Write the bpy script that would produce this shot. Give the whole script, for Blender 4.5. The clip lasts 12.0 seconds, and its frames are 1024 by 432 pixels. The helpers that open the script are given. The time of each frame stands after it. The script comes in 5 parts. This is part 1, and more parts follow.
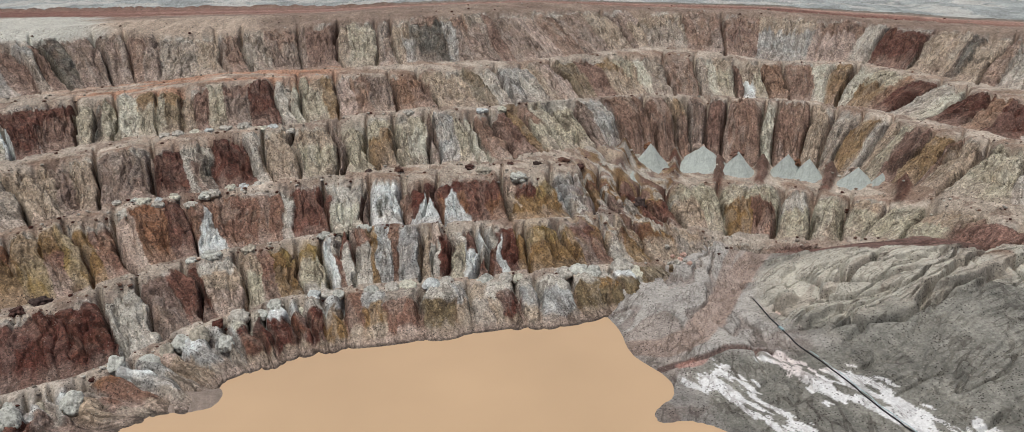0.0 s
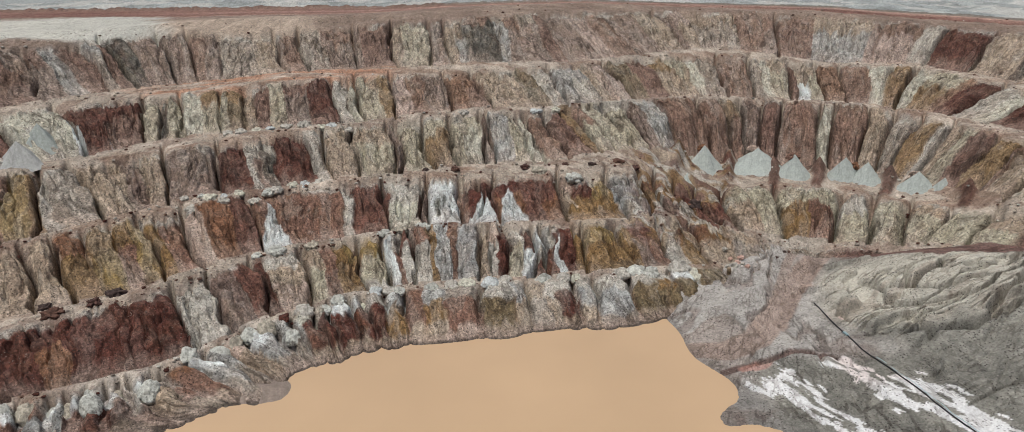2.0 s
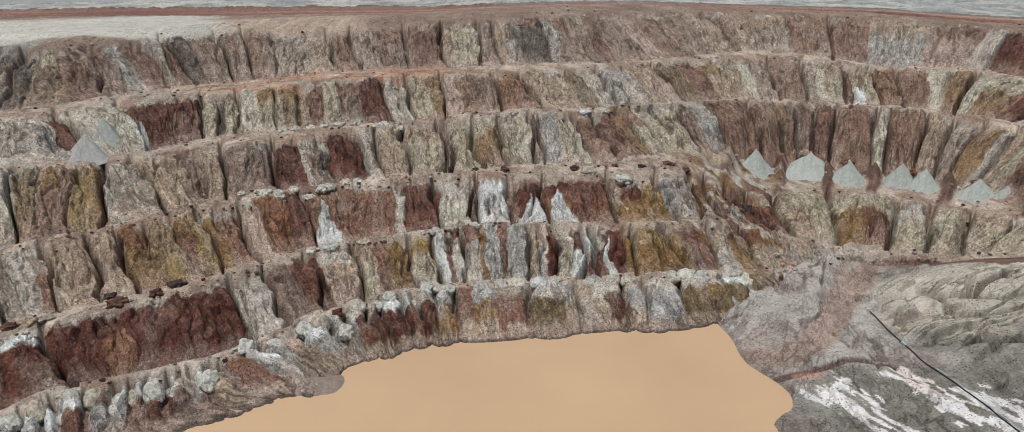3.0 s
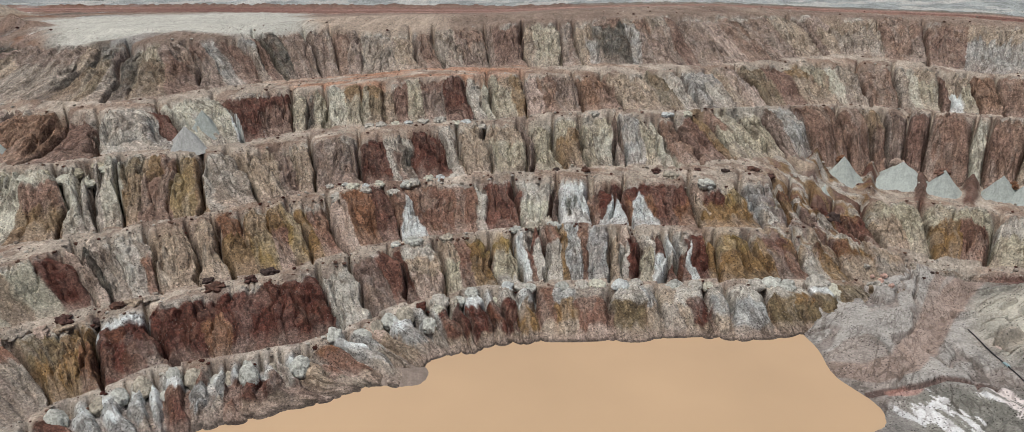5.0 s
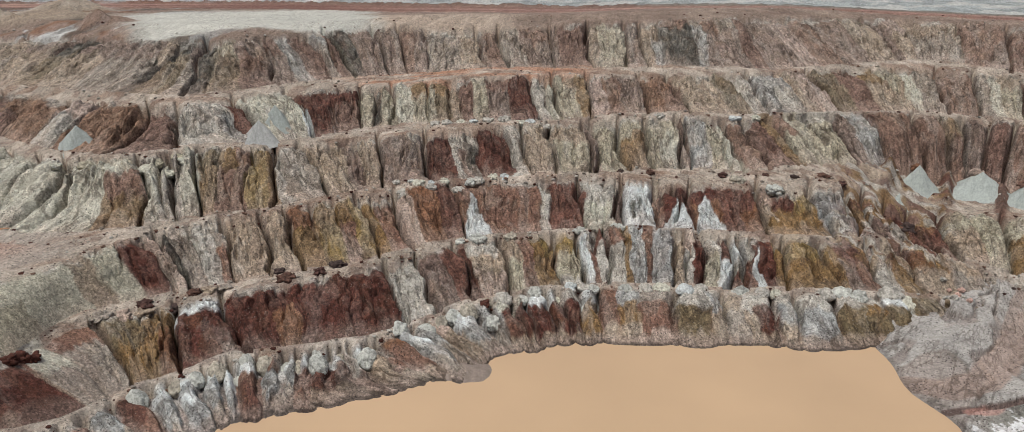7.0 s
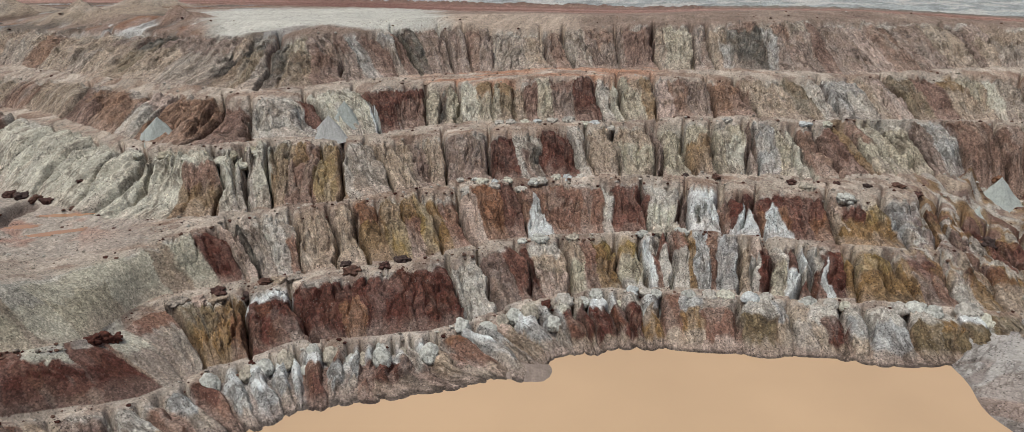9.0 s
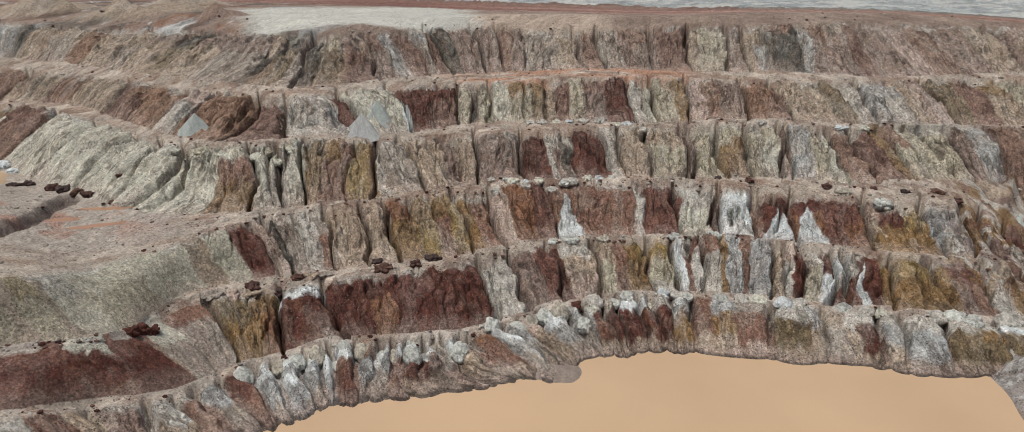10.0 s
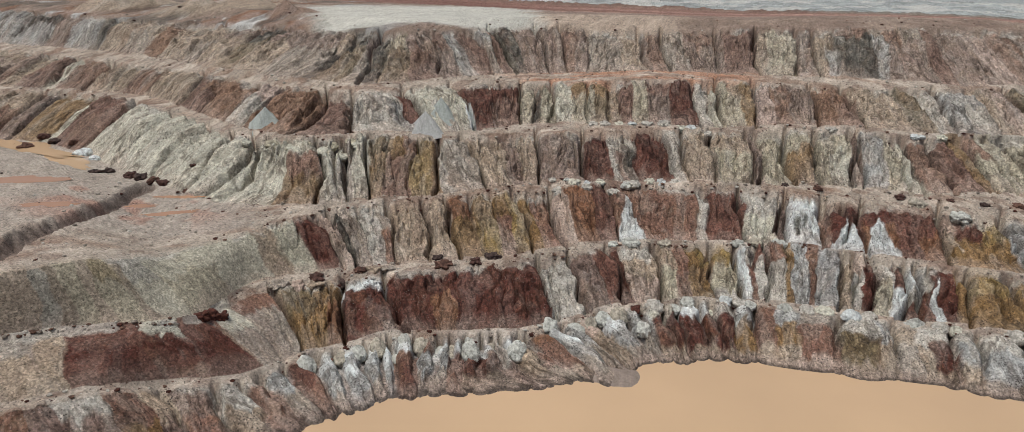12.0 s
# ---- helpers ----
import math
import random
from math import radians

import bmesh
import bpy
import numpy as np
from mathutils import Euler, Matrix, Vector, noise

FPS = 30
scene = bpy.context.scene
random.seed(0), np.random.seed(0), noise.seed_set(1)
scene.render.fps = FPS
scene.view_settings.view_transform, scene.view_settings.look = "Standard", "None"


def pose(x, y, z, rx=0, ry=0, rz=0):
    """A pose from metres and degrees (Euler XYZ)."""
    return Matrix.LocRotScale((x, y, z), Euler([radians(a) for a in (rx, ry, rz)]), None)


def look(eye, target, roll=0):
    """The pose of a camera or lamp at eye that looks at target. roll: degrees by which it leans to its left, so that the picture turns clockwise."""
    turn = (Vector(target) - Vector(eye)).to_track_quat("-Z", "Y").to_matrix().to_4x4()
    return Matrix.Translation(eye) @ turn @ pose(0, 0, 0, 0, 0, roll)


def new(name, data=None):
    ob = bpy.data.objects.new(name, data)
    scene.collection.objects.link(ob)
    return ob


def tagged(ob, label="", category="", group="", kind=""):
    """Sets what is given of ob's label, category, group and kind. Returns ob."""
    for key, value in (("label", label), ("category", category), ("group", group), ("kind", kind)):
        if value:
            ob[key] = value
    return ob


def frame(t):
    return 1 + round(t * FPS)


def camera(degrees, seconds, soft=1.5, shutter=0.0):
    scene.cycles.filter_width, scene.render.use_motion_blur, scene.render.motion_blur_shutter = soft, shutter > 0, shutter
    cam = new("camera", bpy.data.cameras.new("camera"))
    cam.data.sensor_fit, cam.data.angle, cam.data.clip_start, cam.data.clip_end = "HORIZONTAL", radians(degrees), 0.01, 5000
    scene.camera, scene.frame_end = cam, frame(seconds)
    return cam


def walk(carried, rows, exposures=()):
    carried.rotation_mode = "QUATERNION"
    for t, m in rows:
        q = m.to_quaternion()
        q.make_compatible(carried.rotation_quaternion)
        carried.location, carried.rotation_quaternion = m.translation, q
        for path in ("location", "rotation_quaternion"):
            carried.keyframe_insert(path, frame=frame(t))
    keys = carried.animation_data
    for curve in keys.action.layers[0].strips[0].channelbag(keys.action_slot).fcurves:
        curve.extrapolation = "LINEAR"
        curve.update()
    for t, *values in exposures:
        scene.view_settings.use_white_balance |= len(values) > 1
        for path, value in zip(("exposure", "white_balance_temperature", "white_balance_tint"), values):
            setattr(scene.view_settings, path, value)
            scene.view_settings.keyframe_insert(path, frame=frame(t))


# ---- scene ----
cam = camera(70.33, 12.0, soft=0.5)
walk(cam, [
    (0.0, look((11.552, 1.893, 59.287), (18.060, 95.999, 26.094), -0.894)),
    (0.5, look((10.329, 1.784, 59.388), (16.154, 95.932, 26.188), -0.865)),
    (1.0, look((9.082, 1.681, 59.487), (14.079, 95.878, 26.289), -0.934)),
    (1.5, look((7.802, 1.577, 59.563), (11.624, 95.834, 26.383), -0.976)),
    (2.0, look((6.502, 1.450, 59.634), (8.712, 95.772, 26.490), -0.991)),
    (2.5, look((5.208, 1.264, 59.715), (5.309, 95.631, 26.628), -0.952)),
    (3.0, look((4.013, 1.058, 59.811), (1.153, 95.405, 26.788), -0.898)),
    (5.0, look((-0.038, 0.284, 60.104), (-11.150, 94.026, 27.103), -0.625)),
    (5.5, look((-0.896, 0.114, 60.160), (-13.349, 93.679, 27.136), -0.581)),
    (6.0, look((-1.624, -0.061, 60.207), (-15.807, 93.257, 27.184), -0.469)),
    (6.5, look((-2.224, -0.228, 60.253), (-18.242, 92.794, 27.231), -0.366)),
    (7.0, look((-2.769, -0.379, 60.307), (-20.593, 92.309, 27.273), -0.322)),
    (9.0, look((-4.718, -0.975, 60.523), (-29.535, 90.066, 27.420), 0.039)),
    (9.5, look((-5.200, -1.100, 60.558), (-31.721, 89.452, 27.437), 0.162)),
    (10.0, look((-5.667, -1.219, 60.560), (-33.872, 88.822, 27.436), 0.248)),
    (10.5, look((-6.096, -1.355, 60.540), (-36.024, 88.130, 27.421), 0.394)),
    (11.0, look((-6.499, -1.487, 60.506), (-38.140, 87.406, 27.387), 0.492)),
    (11.5, look((-6.869, -1.608, 60.476), (-40.195, 86.670, 27.362), 0.591)),
    (12.0, look((-7.201, -1.715, 60.444), (-42.155, 85.928, 27.323), 0.701)),
], exposures=[(0.0, 0.36), (12.0, 0.36)])

# ---- sky and sun: a bright overcast day ----
SUN_TURN, SUN_HEIGHT = 225.0, 74.0
world = bpy.data.worlds.new("overcast_sky")
scene.world = world
world.use_nodes = True
wn = world.node_tree.nodes
sky = wn.new("ShaderNodeTexSky")
sky.sky_type, sky.sun_disc = "NISHITA", False
sky.sun_elevation, sky.sun_rotation = radians(SUN_HEIGHT), radians(SUN_TURN)
sky.air_density, sky.dust_density, sky.ozone_density = 0.7, 6.0, 0.4
world.node_tree.links.new(sky.outputs[0], wn["Background"].inputs[0])
wn["Background"].inputs[1].default_value = 0.066
sun = new("sun", bpy.data.lights.new("sun", "SUN"))
sun.data.energy, sun.data.angle, sun.data.color = 1.5, radians(14), (0.97, 0.975, 0.96)
sun_from = Vector((math.sin(radians(SUN_TURN)) * math.cos(radians(SUN_HEIGHT)), math.cos(radians(SUN_TURN)) * math.cos(radians(SUN_HEIGHT)), math.sin(radians(SUN_HEIGHT))))
sun.matrix_world = look(sun_from * 300, (0, 0, 0))

# ---- materials ----
def node_material(name):
    m = bpy.data.materials.new(name)
    m.use_nodes = True
    return m, m.node_tree.nodes, m.node_tree.links, m.node_tree.nodes["Principled BSDF"]


def mixed(nodes, links, mode, amount, a, b):
    n = nodes.new("ShaderNodeMix")
    n.data_type, n.blend_type = "RGBA", mode
    for socket, value in ((n.inputs[0], amount), (n.inputs[6], a), (n.inputs[7], b)):
        if isinstance(value, bpy.types.NodeSocket):
            links.new(value, socket)
        elif isinstance(value, (int, float)):
            socket.default_value = value if socket == n.inputs[0] else (value, value, value, 1)
        else:
            socket.default_value = (*value, 1)
    return n.outputs[2]


def ramped(nodes, links, value, low, high, a=0.0, b=1.0):
    n = nodes.new("ShaderNodeMapRange")
    n.inputs[1].default_value, n.inputs[2].default_value, n.inputs[3].default_value, n.inputs[4].default_value = low, high, a, b
    links.new(value, n.inputs[0])
    return n.outputs[0]


def textured(nodes, links, kind, where, scale, detail=4.0, rough=0.6, stretch=(1, 1, 1)):
    mp = nodes.new("ShaderNodeMapping")
    mp.inputs["Scale"].default_value = stretch
    links.new(where, mp.inputs[0])
    n = nodes.new(kind)
    n.inputs["Scale"].default_value = scale
    if kind == "ShaderNodeTexNoise":
        n.inputs["Detail"].default_value, n.inputs["Roughness"].default_value = detail, rough
    links.new(mp.outputs[0], n.inputs["Vector"])
    return n.outputs[0]


def maths(nodes, links, kind, a, b):
    n = nodes.new("ShaderNodeMath")
    n.operation = kind
    for socket, value in zip(n.inputs, (a, b)):
        if isinstance(value, bpy.types.NodeSocket):
            links.new(value, socket)
        else:
            socket.default_value = value
    return n.outputs[0]


def earth(name, rough=0.93, bump=1.0, streak=0.18, pits=0.75, speck=1.0, runnel=0.55):
    """Clay and weathered rock: the mineral zones lie in the mesh; grain, run-off streaks, shade-dark runnels and pits,
    and stones in the nodes.
    """
    m, nodes, links, bsdf = node_material(name)
    zone = nodes.new("ShaderNodeAttribute")
    zone.attribute_name = "mineral"
    uv = nodes.new("ShaderNodeUVMap")
    uv.uv_map = "flow"
    place = nodes.new("ShaderNodeTexCoord").outputs["Object"]
    blotch = textured(nodes, links, "ShaderNodeTexNoise", place, 0.22, 4, 0.6)
    clods = textured(nodes, links, "ShaderNodeTexNoise", place, 2.2, 5, 0.7)
    some = textured(nodes, links, "ShaderNodeTexNoise", place, 0.4, 3, 0.6)
    run = textured(nodes, links, "ShaderNodeTexNoise", uv.outputs[0], 1.0, 2, 0.5, (1.3, 0.16, 1))
    # crumbs of two sizes, each with a tone of its own
    crumb = textured(nodes, links, "ShaderNodeTexVoronoi", place, 2.7)
    crumb_tone = nodes.new("ShaderNodeSeparateColor")
    links.new(crumb.node.outputs["Color"], crumb_tone.inputs[0])
    grit = textured(nodes, links, "ShaderNodeTexVoronoi", place, 4.4)
    grit_tone = nodes.new("ShaderNodeSeparateColor")
    links.new(grit.node.outputs["Color"], grit_tone.inputs[0])
    col = zone.outputs[0]
    stain = ramped(nodes, links, run, 0.4, 0.6, 1 - 0.8 * streak, 1 + 0.8 * streak)
    patch = textured(nodes, links, "ShaderNodeTexNoise", place, 0.9, 6, 0.65)
    thread = textured(nodes, links, "ShaderNodeTexNoise", uv.outputs[0], 1.0, 3, 0.6, (4.0, 1.1, 1))
    for tone in (ramped(nodes, links, blotch, 0.35, 0.65, 1 - 0.12 * speck, 1 + 0.12 * speck), stain,
                 ramped(nodes, links, thread, 0.4, 0.6, 1 - 0.9 * streak, 1 + 0.9 * streak),
                 ramped(nodes, links, patch, 0.43, 0.57, 1 - 0.08 * speck, 1 + 0.08 * speck),
                 ramped(nodes, links, clods, 0.4, 0.6, 1 - 0.16 * speck, 1 + 0.16 * speck),
                 ramped(nodes, links, crumb_tone.outputs[0], 0, 1, 1 - 0.19 * speck, 1 + 0.19 * speck),
                 ramped(nodes, links, grit_tone.outputs[0], 0, 1, 1 - 0.3 * speck, 1 + 0.3 * speck)):
        col = mixed(nodes, links, "MULTIPLY", 1.0, col, tone)
    # pale beds are finer and more even
    bw = nodes.new("ShaderNodeRGBToBW")
    links.new(zone.outputs[0], bw.inputs[0])
    col = mixed(nodes, links, "MIX", ramped(nodes, links, bw.outputs[0], 0.3, 0.6, 0.0, 0.5), col, zone.outputs[0])
    # branching runnels down the slope, the shade inside them painted dark
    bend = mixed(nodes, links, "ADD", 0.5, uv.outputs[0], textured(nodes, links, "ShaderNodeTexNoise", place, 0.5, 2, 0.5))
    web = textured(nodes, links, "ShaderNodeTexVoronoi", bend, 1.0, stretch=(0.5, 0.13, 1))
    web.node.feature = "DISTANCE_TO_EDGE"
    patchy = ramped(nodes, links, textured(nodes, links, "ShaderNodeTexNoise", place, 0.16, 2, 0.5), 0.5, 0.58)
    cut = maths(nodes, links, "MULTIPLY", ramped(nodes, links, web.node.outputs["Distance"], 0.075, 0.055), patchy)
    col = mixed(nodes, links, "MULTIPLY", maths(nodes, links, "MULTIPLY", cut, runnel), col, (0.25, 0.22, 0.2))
    # finer cracks, their shade likewise multiplied into the colour
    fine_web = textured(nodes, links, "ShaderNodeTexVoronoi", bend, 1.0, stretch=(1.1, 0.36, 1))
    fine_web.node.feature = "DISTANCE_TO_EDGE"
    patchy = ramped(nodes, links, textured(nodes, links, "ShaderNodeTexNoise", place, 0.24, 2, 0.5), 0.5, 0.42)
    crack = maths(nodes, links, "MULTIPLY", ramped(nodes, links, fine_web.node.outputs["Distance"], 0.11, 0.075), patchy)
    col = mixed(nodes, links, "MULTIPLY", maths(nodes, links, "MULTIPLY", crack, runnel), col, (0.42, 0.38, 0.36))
    # dark stones, and pits whose shade is painted near black; pale stones
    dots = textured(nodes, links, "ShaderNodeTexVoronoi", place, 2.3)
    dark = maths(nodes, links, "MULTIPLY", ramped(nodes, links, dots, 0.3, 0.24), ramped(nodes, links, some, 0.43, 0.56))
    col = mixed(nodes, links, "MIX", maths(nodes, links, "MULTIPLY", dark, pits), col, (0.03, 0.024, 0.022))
    bits = textured(nodes, links, "ShaderNodeTexVoronoi", place, 2.1)
    pale = maths(nodes, links, "MULTIPLY", ramped(nodes, links, bits, 0.24, 0.17), ramped(nodes, links, some, 0.49, 0.41))
    col = mixed(nodes, links, "MIX", maths(nodes, links, "MULTIPLY", pale, 0.45 * pits), col, (0.4, 0.37, 0.33))
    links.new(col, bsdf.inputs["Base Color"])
    bsdf.inputs["Roughness"].default_value = rough
    bsdf.inputs["Specular IOR Level"].default_value = 0.2
    height = maths(nodes, links, "ADD", maths(nodes, links, "MULTIPLY", clods, 0.8), maths(nodes, links, "MULTIPLY", crumb_tone.outputs[1], 0.12))
    height = maths(nodes, links, "SUBTRACT", height, maths(nodes, links, "MULTIPLY", dark, 0.25))
    height = maths(nodes, links, "SUBTRACT", height, maths(nodes, links, "MULTIPLY", maths(nodes, links, "ADD", cut, crack), 0.4 * runnel))
    height = maths(nodes, links, "ADD", height, maths(nodes, links, "MULTIPLY", thread, 2.0 * streak))
    b = nodes.new("ShaderNodeBump")
    b.inputs["Strength"].default_value, b.inputs["Distance"].default_value = 0.7, 0.25 * bump
    links.new(height, b.inputs["Height"])
    links.new(b.outputs[0], bsdf.inputs["Normal"])
    return m


def turbid_water(name, colour, rough=0.12):
    m, nodes, links, bsdf = node_material(name)
    place = nodes.new("ShaderNodeTexCoord").outputs["Object"]
    drift = textured(nodes, links, "ShaderNodeTexNoise", place, 0.03, 3, 0.5)
    links.new(mixed(nodes, links, "MULTIPLY", 1.0, colour, ramped(nodes, links, drift, 0.3, 0.7, 0.93, 1.07)), bsdf.inputs["Base Color"])
    bsdf.inputs["Roughness"].default_value = rough
    ripple = textured(nodes, links, "ShaderNodeTexNoise", place, 0.9, 3, 0.5)
    b = nodes.new("ShaderNodeBump")
    b.inputs["Strength"].default_value, b.inputs["Distance"].default_value = 0.04, 0.1
    links.new(ripple, b.inputs["Height"])
    links.new(b.outputs[0], bsdf.inputs["Normal"])
    return m


def plain(name, colour, rough=0.8, vary=0.15, scale=3.0, bump=0.2):
    m, nodes, links, bsdf = node_material(name)
    place = nodes.new("ShaderNodeTexCoord").outputs["Object"]
    n = textured(nodes, links, "ShaderNodeTexNoise", place, scale, 5, 0.65)
    links.new(mixed(nodes, links, "MULTIPLY", 1.0, colour, ramped(nodes, links, n, 0.3, 0.7, 1 - vary, 1 + vary)), bsdf.inputs["Base Color"])
    bsdf.inputs["Roughness"].default_value = rough
    b = nodes.new("ShaderNodeBump")
    b.inputs["Strength"].default_value, b.inputs["Distance"].default_value = bump, 0.2
    links.new(n, b.inputs["Height"])
    links.new(b.outputs[0], bsdf.inputs["Normal"])
    return m


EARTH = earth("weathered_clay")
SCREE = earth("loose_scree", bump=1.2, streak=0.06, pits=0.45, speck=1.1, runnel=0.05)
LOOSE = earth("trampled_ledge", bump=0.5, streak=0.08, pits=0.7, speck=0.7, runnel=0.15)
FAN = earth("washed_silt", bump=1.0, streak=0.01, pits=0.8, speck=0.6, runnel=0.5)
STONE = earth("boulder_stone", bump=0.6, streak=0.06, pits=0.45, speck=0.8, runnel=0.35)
LAKE = turbid_water("turbid_lake", (0.55, 0.388, 0.234))
PUDDLE = turbid_water("orange_puddle", (0.42, 0.24, 0.14))
PIPE = plain("black_hose", (0.02, 0.02, 0.022), 0.45, 0.2)
BLUE = plain("pale_blue_hose", (0.35, 0.5, 0.52), 0.5, 0.15)


def srgb(r, g, b, gain=1.0):
    return np.array([((c / 255) / 12.92 if c < 10 else ((c / 255 + 0.055) / 1.055) ** 2.4) for c in (r, g, b)]) * gain


# mineral colours of the beds
MINERAL = {"r": srgb(92, 60, 51), "b": srgb(124, 97, 83), "o": srgb(134, 108, 78), "t": srgb(146, 130, 112), "g": srgb(139, 128, 115),
           "p": srgb(176, 168, 154), "w": srgb(202, 201, 192), "y": srgb(156, 147, 127), "k": srgb(86, 82, 74), "n": srgb(128, 95, 75),
           "m": srgb(126, 108, 97), "s": srgb(170, 150, 134), "a": srgb(150, 147, 139), "c": srgb(177, 171, 153),
           "d": srgb(110, 80, 69), "e": srgb(118, 103, 81), "h": srgb(146, 124, 88), "f": srgb(164, 144, 131)}
for key in "rbonkmdeh":
    MINERAL[key] = MINERAL[key] * 0.84
for key in "tmbg":
    MINERAL[key] = MINERAL[key] * 1.1
for key, gain in zip("pwcay", (0.97, 1.06, 1.12, 1.04, 1.08)):
    MINERAL[key] = MINERAL[key] * gain
for key in MINERAL:
    MINERAL[key] = 1.06 * (1.2 * MINERAL[key] - 0.2 * MINERAL[key].mean()) * np.array([0.92, 1.0, 1.11])
# ---- the relief of the pit, in azimuth (degrees, left positive), distance and height round the lake ----
SHORE = [(62, 84), (50, 88.5), (44, 90.3), (37, 94), (31, 93.4), (24, 93.7), (20, 96.5), (17, 95.5), (14.6, 102.5), (12, 104.6), (6, 107.7),
         (0, 108.5), (-5, 110), (-9, 112.8), (-13.5, 114.5), (-16.5, 118), (-20, 125), (-26, 142), (-34, 150), (-42, 140)]
CREST_1 = [(62, 97, 10), (58, 97, 9), (55.5, 99, 6.5), (53, 100.5, 4.8), (50, 99.5, 4.3), (48, 101, 3), (43, 107, 1.8), (39.5, 105.5, 2.8),
           (36, 107.5, 2.9), (31, 105, 3.2), (25, 105, 3.2), (20.4, 109.3, 3.2), (16, 113.6, 4.1), (13.5, 113.6, 4.5), (10.4, 117.4, 4.7),
           (5, 118.6, 4.8), (-1.4, 119.5, 5), (-6.8, 122.2, 4.5), (-13.8, 126, 4.9), (-19.2, 132.9, 4.2), (-22, 139, 2.5), (-26, 148, 0.5),
           (-34, 155, 2), (-42, 146, 6)]
CREST_2 = [(62, 110, 14), (57.5, 109, 12.8), (54.4, 107, 12.3), (51, 109.5, 10.6), (49.2, 114.5, 8.8), (45.7, 122, 8), (42, 121.5, 7.8),
           (38.3, 119, 7.8), (35.4, 120, 8.2), (30.6, 120.7, 8.4), (23, 122, 8.9), (18.2, 125.7, 9.7), (15.3, 128, 10.1), (11.4, 129.4, 11),
           (7.3, 130, 11.1), (3.2, 133, 11.1), (-1.6, 133, 11.2), (-6, 133.5, 10.9), (-11.2, 136, 10.5), (-17.3, 145.1, 9.6), (-21.8, 151, 5),
           (-26, 155, 2.5), (-34, 158, 4), (-42, 149, 8)]
TOE_3 = [(62, 111, 14.4), (57.5, 110, 13.2), (54.4, 108, 12.7), (51, 110.6, 11), (49.2, 115.8, 9.2), (46, 125, 8.8), (38, 125, 9), (28.2, 125.5, 9.2), (24.5, 125.5, 9.4),
         (21, 128, 10.4), (15.9, 130.5, 10.7), (10.5, 132.5, 11.2), (7.4, 133.4, 11.3), (1.1, 134.6, 11.8), (-5.9, 136.1, 11.5),
         (-10.7, 138, 11.5), (-16.2, 146.5, 11), (-20, 152, 7), (-23.6, 155, 5), (-27, 157.8, 3.9), (-30, 159, 4), (-35, 161, 6), (-42, 152, 10)]
CREST_3 = [(62, 113, 22), (56.6, 115, 20.5), (54, 119.5, 18), (51.9, 123.5, 16), (48.5, 127, 15.5), (45, 131.5, 15.2), (41, 135, 15.2),
           (37.4, 138, 15.7), (33.5, 137, 15.7), (30.7, 138, 15.8), (27.3, 138.5, 16), (23.7, 140, 16.3), (18, 143.7, 16.6), (14.7, 145.4, 17),
           (10, 145, 17.3), (5.4, 147.2, 17.4), (1.8, 146, 16.9), (-1.8, 146.5, 16.7), (-7, 149, 16.1), (-12.3, 153.4, 16.2), (-15, 157, 14),
           (-18.8, 161.1, 10.5), (-22.1, 168, 10.2), (-26.3, 170.5, 10.3), (-30, 171.6, 10), (-35, 172, 9.5), (-42, 160, 13)]
TOE_4 = [(62, 230, 18), (57, 215, 17.5), (54.2, 192, 17), (52.6, 172, 17), (49, 153, 16.8), (46.8, 146, 16.3), (43.6, 142.5, 16), (40, 141, 16.3),
         (36.7, 141, 16.5), (32.6, 140, 16.5), (29.4, 141, 16.7), (25, 142, 17.6), (21, 146.5, 17.6), (17.5, 146, 18), (13.3, 147.6, 17.6),
         (9.4, 148.5, 18.2), (4.4, 150, 18.2), (-1.1, 157, 17.8), (-6, 155, 18.2), (-11.4, 163.5, 19), (-16.2, 177.2, 17.3), (-17.6, 180, 13.5),
         (-18.6, 183, 11.3), (-22.3, 188.5, 10.8), (-25, 185.5, 10.8), (-28.5, 189, 10.8), (-33, 186.5, 10.8), (-36.5, 177, 13), (-39, 170, 15), (-42, 164, 16)]
CREST_4 = [(62, 255, 26), (55, 232, 25.5), (51.3, 207, 26.5), (48.2, 182, 25.5), (46, 169, 24.5), (44.6, 164, 24.2), (41.5, 157, 25.2),
           (36, 158, 24.5), (33, 155.6, 24.4), (30, 153.5, 24), (27.6, 157, 23.6), (24.6, 160, 23.2), (21.2, 157.6, 24.6), (16.8, 159.7, 24.2),
           (11.3, 161.5, 25.3), (7, 165, 25), (2, 166.2, 25.8), (-1.7, 170, 25.9), (-5.3, 170.5, 25), (-11.5, 185, 25.5), (-15.8, 191.6, 25.3),
           (-21, 201, 24.2), (-25.8, 200, 24.7), (-29.6, 206, 22.8), (-32.7, 201, 23), (-36.9, 191, 22), (-42, 182, 22)]
